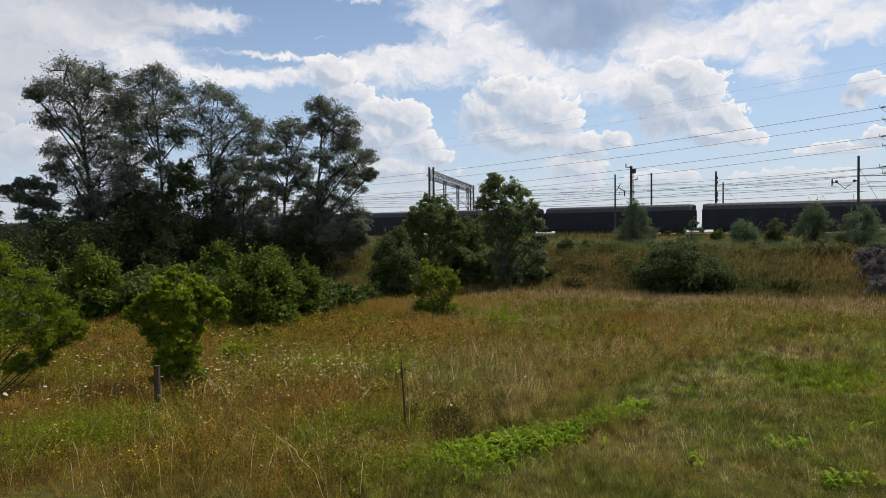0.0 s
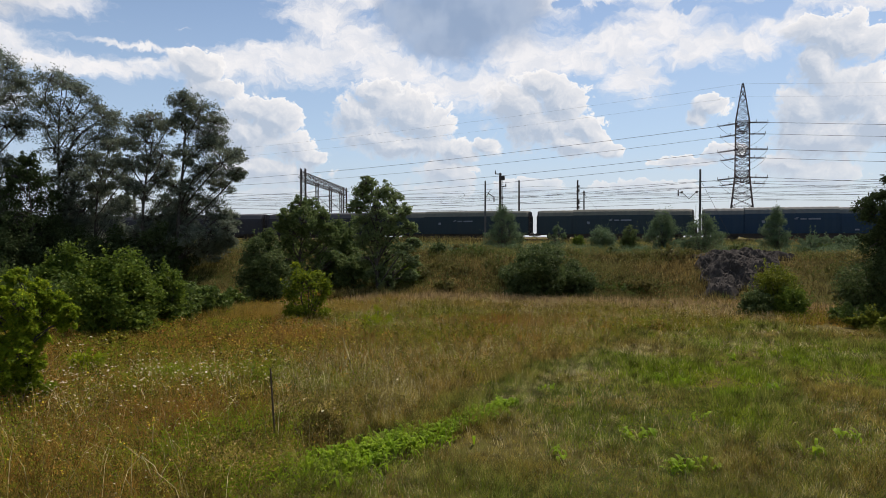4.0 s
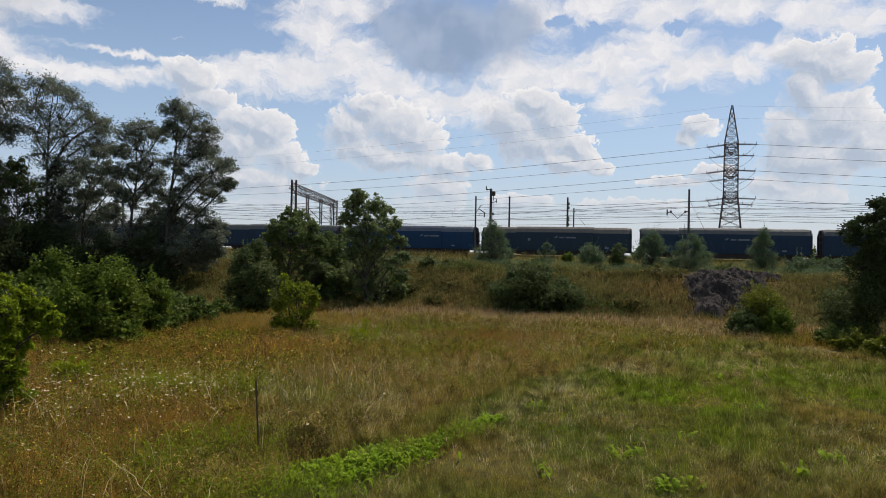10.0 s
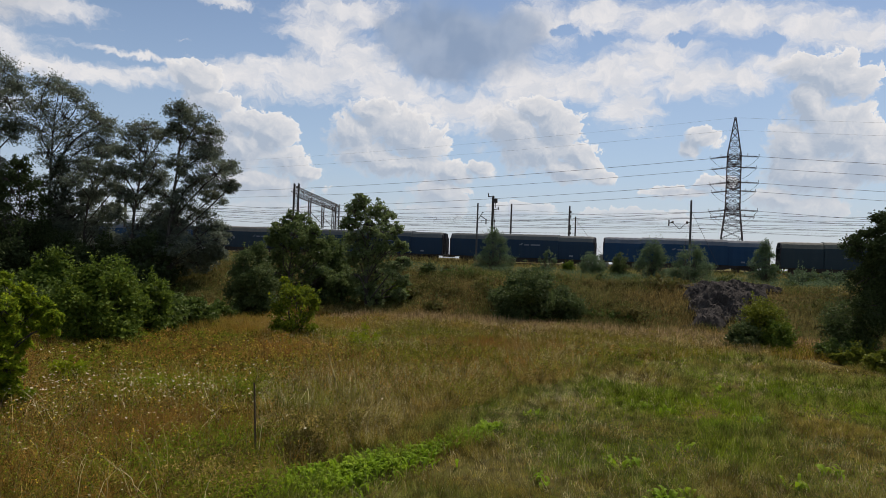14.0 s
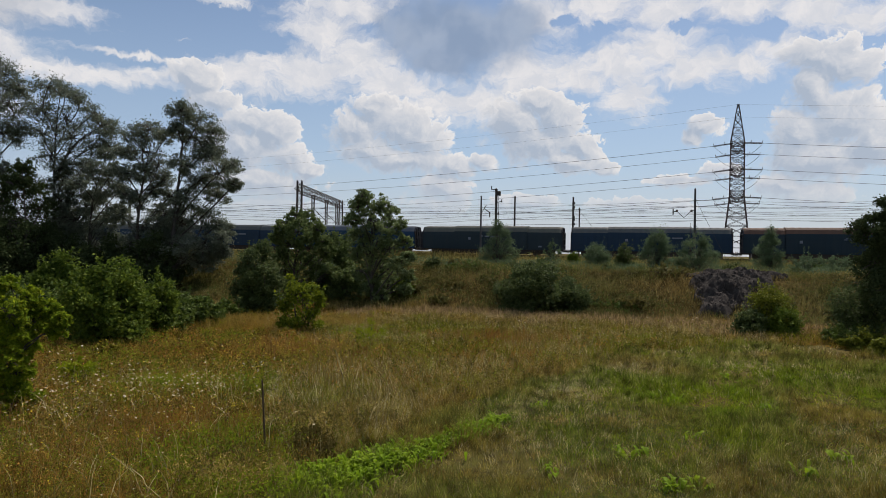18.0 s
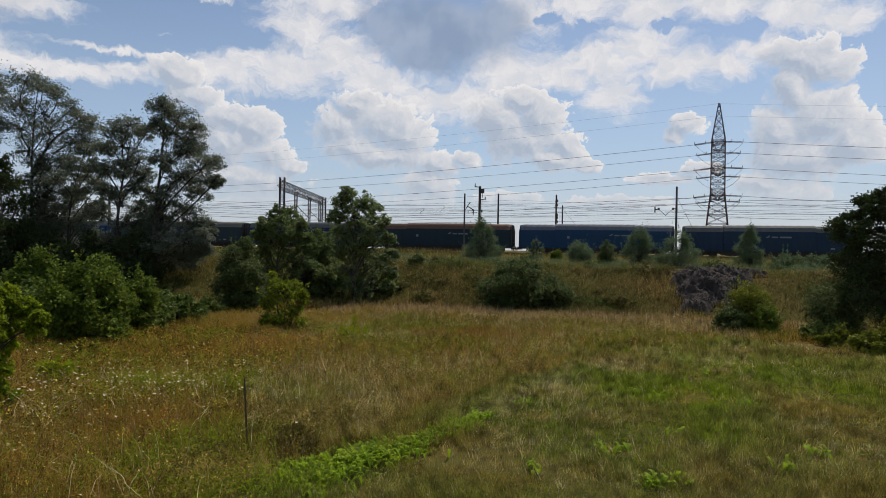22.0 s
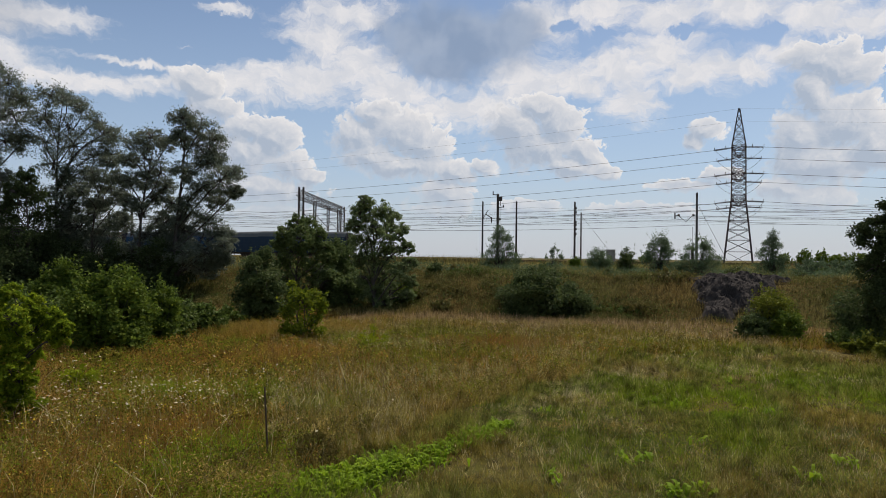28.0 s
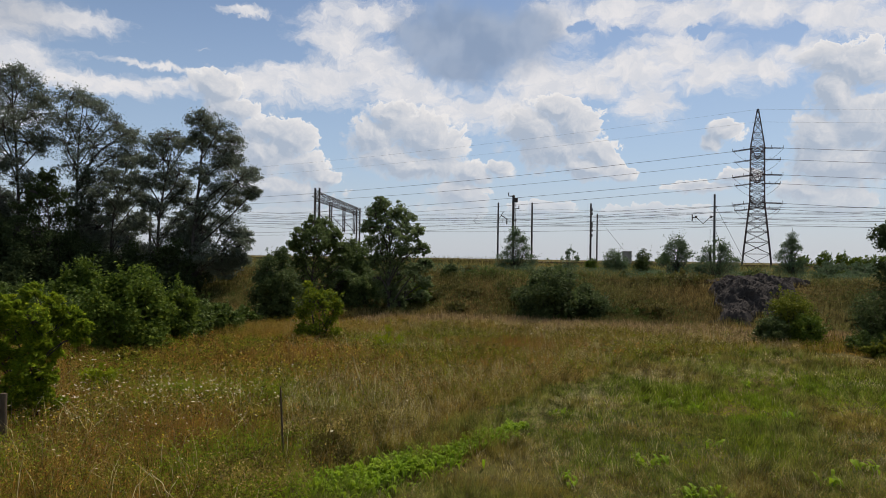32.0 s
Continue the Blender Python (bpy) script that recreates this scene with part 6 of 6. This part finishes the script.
    x, y = s * ALONG[0] + q * ACROSS[0], s * ALONG[1] + q * ACROSS[1]
    lay("trackside_weeds", "thin tall weeds beside the track", x, y, rng.uniform(0.3, 1.1, n), np.full(n, 0.05), BANK, 0.3, 1)
    # reed-like fringe at the foot of the bank
    n = 7000
    s, q = rng.uniform(-16, 12, n), rng.normal(size=n) * 0.8 + 43.2
    x, y = s * ALONG[0] + q * ACROSS[0], s * ALONG[1] + q * ACROSS[1]
    lay("reddish_fringe", "tall reddish-brown grass along the embankment foot", x, y, rng.uniform(0.3, 0.75, n), np.full(n, 0.028), ROSY, 0.4, 1)


grow_grass()


def flowers(name, label, x, y, h, r, mat, seed, sides=6):
    """Flat flower heads on thin stems."""
    rng = np.random.default_rng(seed)
    n = len(x)
    z = ground(x, y)
    top = np.stack([x + rng.normal(size=n) * 0.03, y + rng.normal(size=n) * 0.03, z + h], 1)
    a = np.linspace(0, 2 * np.pi, sides, endpoint=False)
    tilt = rng.normal(size=(n, 2)) * 0.25
    ring = np.stack([np.cos(a)[None] * r[:, None], np.sin(a)[None] * r[:, None], np.zeros((n, sides))], -1) * rng.uniform(0.75, 1.2, (n, sides, 1))
    ring[..., 2] = ring[..., 0] * tilt[:, :1] + ring[..., 1] * tilt[:, 1:] - 0.012
    v = np.concatenate([top[:, None], top[:, None] + ring], 1).reshape(-1, 3)
    k = np.arange(sides)
    f = np.stack([np.zeros(sides, int), 1 + k, 1 + (k + 1) % sides], -1)
    f = (np.arange(n)[:, None, None] * (sides + 1) + f).reshape(-1, 3)
    v2, f2 = blades(x, y, h, np.full(n, 0.012), rng, 0.0, 1)
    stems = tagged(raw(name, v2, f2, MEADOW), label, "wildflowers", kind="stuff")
    raw("flower_heads", v, f, mat, stems)


def sow():
    rng = np.random.default_rng(9)
    x, y, r = scatter(4200, rng, 10, 40, -46, 25, power=0.6)
    near = np.exp(-((x + 7.6) ** 2 / 16 + (y - 18.8) ** 2 / 14)) + 0.16 + 0.4 * (x < -4) * (y < 24)
    keep = (mown(x, y) < -0.2) & (rng.uniform(size=len(x)) < near * 0.55)
    x, y = x[keep], y[keep]
    x, y = np.concatenate([x, rng.normal(size=420) * 2.2 - 7.3]), np.concatenate([y, rng.normal(size=420) * 1.8 + 18.0])
    flowers("white_wildflowers", "white umbels of yarrow and wild carrot in the meadow", x, y, rng.uniform(0.42, 0.75, len(x)), np.clip(0.0012 * np.hypot(x, y), 0.012, 0.03) * rng.uniform(0.5, 1.6, len(x)), PETAL, 21, 8)
    px, py = np.array([-15.4, -13.0, -11.7, -9.4, -15.8, -12.6, -8.0]), np.array([16.6, 16.8, 17.4, 17.1, 19.3, 13.6, 19.6])
    i = rng.integers(0, 6, 120)
    x, y = px[i] + rng.normal(size=120) * 1.5, py[i] + rng.normal(size=120) * 1.0
    x, y = np.concatenate([x, rng.uniform(3, 16, 70)]), np.concatenate([y, rng.uniform(32, 39, 70)])
    flowers("wild_carrot", "broad flat white wild carrot umbels in the meadow", x, y, rng.uniform(0.55, 0.85, len(x)), rng.uniform(0.02, 0.052, len(x)), PETAL, 23, 9)
    px, py = rng.uniform(-12, -3.5, 34), rng.uniform(10.2, 18, 34)
    i = rng.integers(0, 34, 330)
    x, y = px[i] + rng.normal(size=330) * 0.09, py[i] + rng.normal(size=330) * 0.09
    keep = mown(x, y) < -0.2
    x, y = x[keep], y[keep]
    flowers("ragwort", "clusters of orange-yellow ragwort blooms in the grass", x, y, rng.uniform(0.45, 0.7, len(x)), rng.uniform(0.012, 0.022, len(x)), GOLD, 24)
    px, py = np.array([-6.1, -9.6, -12.0, -5.0, -13.5]), np.array([26.9, 15.2, 13.0, 23.6, 19.0])
    i = rng.choice(5, 1150, p=[0.46, 0.12, 0.08, 0.25, 0.09])
    x, y = px[i] + rng.normal(size=1150) * 2.2, py[i] + rng.normal(size=1150) * 1.7
    keep = mown(x, y) < -0.2
    x, y = x[keep], y[keep]
    flowers("yellow_wildflowers", "yellow tansy-like blooms in the meadow", x, y, rng.uniform(0.35, 0.6, len(x)), np.clip(0.0009 * np.hypot(x, y), 0.008, 0.026) * rng.uniform(0.6, 1.5, len(x)), GOLD, 22)


sow()


def broad_leaf(bm, foot, turn, long, wide, rise, rng):
    """An arching broad leaf with a folded middle and wavy margin."""
    n, rows_ = 5, []
    c, s = math.cos(turn), math.sin(turn)
    for i in range(n + 1):
        f = i / n
        out, up = long * f * (0.6 + 0.25 * f), rise * long * math.sin(f * 2.0) * 0.8
        w = wide * math.sin(math.pi * min(0.06 + f * 0.92, 1)) ** 0.8 * (1 + rng.uniform(-0.12, 0.12))
        p = Vector((foot[0] + c * out, foot[1] + s * out, foot[2] + up))
        side = Vector((-s, c, 0)) * w / 2
        rows_.append([bm.verts.new(p - side + Vector((0, 0, w * 0.15))), bm.verts.new(p), bm.verts.new(p + side + Vector((0, 0, w * 0.15)))])
    for a, b in zip(rows_, rows_[1:]):
        for k in (0, 1):
            bm.faces.new((a[k], a[k + 1], b[k + 1], b[k]))


def herbs():
    rng = random.Random(31)
    bm = bmesh.new()
    line = ((-2.0, 12.4), (-1.05, 13.4), (0.0, 14.55), (1.05, 15.9), (2.1, 17.2))
    for _ in range(3400):
        f = rng.random() ** 1.25 * 3.99
        i = int(f)
        (x0, y0), (x1, y1) = line[i], line[i + 1]
        wide = 0.85 * (1 - f / 5.5) * (0.7 + 0.3 * math.sin(f * 4.7))
        if math.sin(f * 7.3 + 1) + 0.6 * math.sin(f * 17) > 0.75 and rng.random() < 0.75:
            continue
        x, y = x0 + (x1 - x0) * (f - i) + rng.gauss(0, wide * 0.6), y0 + (y1 - y0) * (f - i) + rng.gauss(0, wide * 0.6)
        broad_leaf(bm, (x, y, float(ground(x, y))), rng.uniform(0, 6.28), rng.uniform(0.11, 0.27), rng.uniform(0.03, 0.075), rng.uniform(0.6, 1.3), rng)
    tagged(part("leafy_herb_strip", bm, BRIGHT), "strip of bright green broad-leaved herbs along the grass edge", "herbs", kind="stuff")
    spots = ((4.25, 14.1, 16), (4.7, 14.3, 10), (4.6, 12.1, 26), (5.1, 12.3, 18), (7.6, 12.9, 14), (8.9, 14.0, 14), (1.9, 16.2, 10), (9.6, 18.5, 12), (6.8, 20.0, 12), (7.4, 19.6, 10), (10.6, 23.5, 12), (2.5, 13.0, 8), (3.2, 18.6, 10), (6.2, 15.4, 8))
    for x, y, n in spots:
        thing = empty("broadleaf_weed", pose(x, y, float(ground(x, y))), "bright green rosette of broad leaves in short grass", "weed", "broad-leaved weeds")
        for _ in range(n):
            bm = bmesh.new()
            broad_leaf(bm, (rng.gauss(0, 0.13), rng.gauss(0, 0.13), 0), rng.uniform(0, 6.28), rng.uniform(0.14, 0.32), rng.uniform(0.05, 0.11), rng.uniform(0.45, 1.1), rng)
            part("leaf", bm, BRIGHT, thing)


herbs()


# ---- bare earth, posts and sticks ----
def bare_earth():
    s = np.linspace(SLIP_LEFT - 1.2, SLIP_FOOT + SLIP_WIDE + 1.2, 90)
    q = np.linspace(46.5, 56, 90)
    S, Q = np.meshgrid(s, q, indexing="ij")
    x, y = S * ALONG[0] + Q * ACROSS[0], S * ALONG[1] + Q * ACROSS[1]
    rim = slip_rim(S, Q)
    fbm = np.vectorize(lambda a, b: noise.fractal(Vector((a, b, 3.1)), 0.7, 2.1, 5))
    lump = 0.9 * (0.45 - np.abs(fbm(S * 0.55 + 0.5 * Q + 7, Q * 0.3))) + 0.4 * fbm(S * 0.9 + 0.4 * Q + 7, Q * 0.5) + 0.22 * fbm(S * 2.6, Q * 1.6 + 9)
    z = ground(x, y) + np.where(rim > 0, np.maximum(np.clip(rim, 0, 0.5) * (0.7 + 1.2 * lump), 0.03) + 0.2 * np.clip(rim * 3, 0, 1), 0.0) + 0.03 - np.where(rim < 0, 0.3, 0)
    n = len(q)
    i, j = np.meshgrid(np.arange(len(s) - 1), np.arange(n - 1), indexing="ij")
    f = np.stack([i * n + j, (i + 1) * n + j, (i + 1) * n + j + 1, i * n + j + 1], -1).reshape(-1, 4)
    f = f[(rim[:-1, :-1] > -0.35).ravel()]
    tagged(raw("bare_earth_slip", np.stack([x, y, z], -1).reshape(-1, 3), f, SPOIL), "grey lumpy bare earth where the embankment slipped", "earth slip", kind="structure")
    rng = np.random.default_rng(77)
    bm = bmesh.new()
    for _ in range(420):
        i, j = rng.integers(5, 85), rng.integers(5, 85)
        if rim[i, j] < 0:
            continue
        r = rng.uniform(0.03, 0.10)
        m = Matrix.Translation((x[i, j], y[i, j], z[i, j])) @ Euler(rng.uniform(0, 6, 3)).to_matrix().to_4x4() @ Matrix.Diagonal((r, r * rng.uniform(0.6, 1), r * rng.uniform(0.5, 0.9), 1))
        bmesh.ops.create_icosphere(bm, subdivisions=1, radius=1, matrix=m)
    tagged(part("earth_clods", bm, SPOIL), "grey clods and stones on the bare earth", "clods", kind="stuff")


bare_earth()


def post(az, d, h, r, tilt, label, name="fence_post", wobble=0.0, mat=WOOD):
    x, y, z = spot(az, d)
    thing = empty(name, pose(x, y, z, tilt[0], tilt[1], 0), label, "post")
    n = 9
    f = np.linspace(0, 1, n)
    pts = np.stack([wobble * np.sin(f * 4), wobble * np.cos(f * 5) - wobble, -0.25 + (h + 0.25) * f], 1)
    v, fc = tubes([(pts, r * (1.06 - 0.14 * f + 0.03 * np.sin(f * 19)))], 10)
    raw("shaft", v, fc, mat, thing, True)
    bm = bmesh.new()
    rod(bm, (pts[-1][0], pts[-1][1], h - 0.012), (pts[-1][0], pts[-1][1], h + 0.004), r * 0.95, r * 0.85, 10)
    part("sawn_top" if name != "dry_stick" else "broken_tip", bm, mat, thing)
    return thing


post(-33.0, 17.0, 1.22, 0.075, (0, 1), "weathered round wooden fence post in the meadow", wobble=0.015)
post(-13.1, 14.3, 1.57, 0.020, (0, -2.5), "thin weathered wooden stake in the meadow", "stake", 0.01)
post(-6.4, 19.7, 1.45, 0.02, (-4, -15), "thin pale dry leaning stalk in the meadow", "dry_stick", 0.02, BLEACH)


# ---- what moves: the train rolls past at a steady pace ----
def motions():
    ride = ((0, 0.0), (3, -32.7), (6, -65.5), (9, -98.5), (13, -143.0), (16, -176.4), (19, -209.8), (23, -254.3), (25, -276.6), (28, -309.4), (29.5, -325.8), (32, -353.0))
    for thing, s in TRAIN:
        walk(thing, [(t, pose(*rail_place(s + ds, TRACK_Q, RAIL), 0, 0, TRACK_TURN)) for t, ds in ride])


motions()
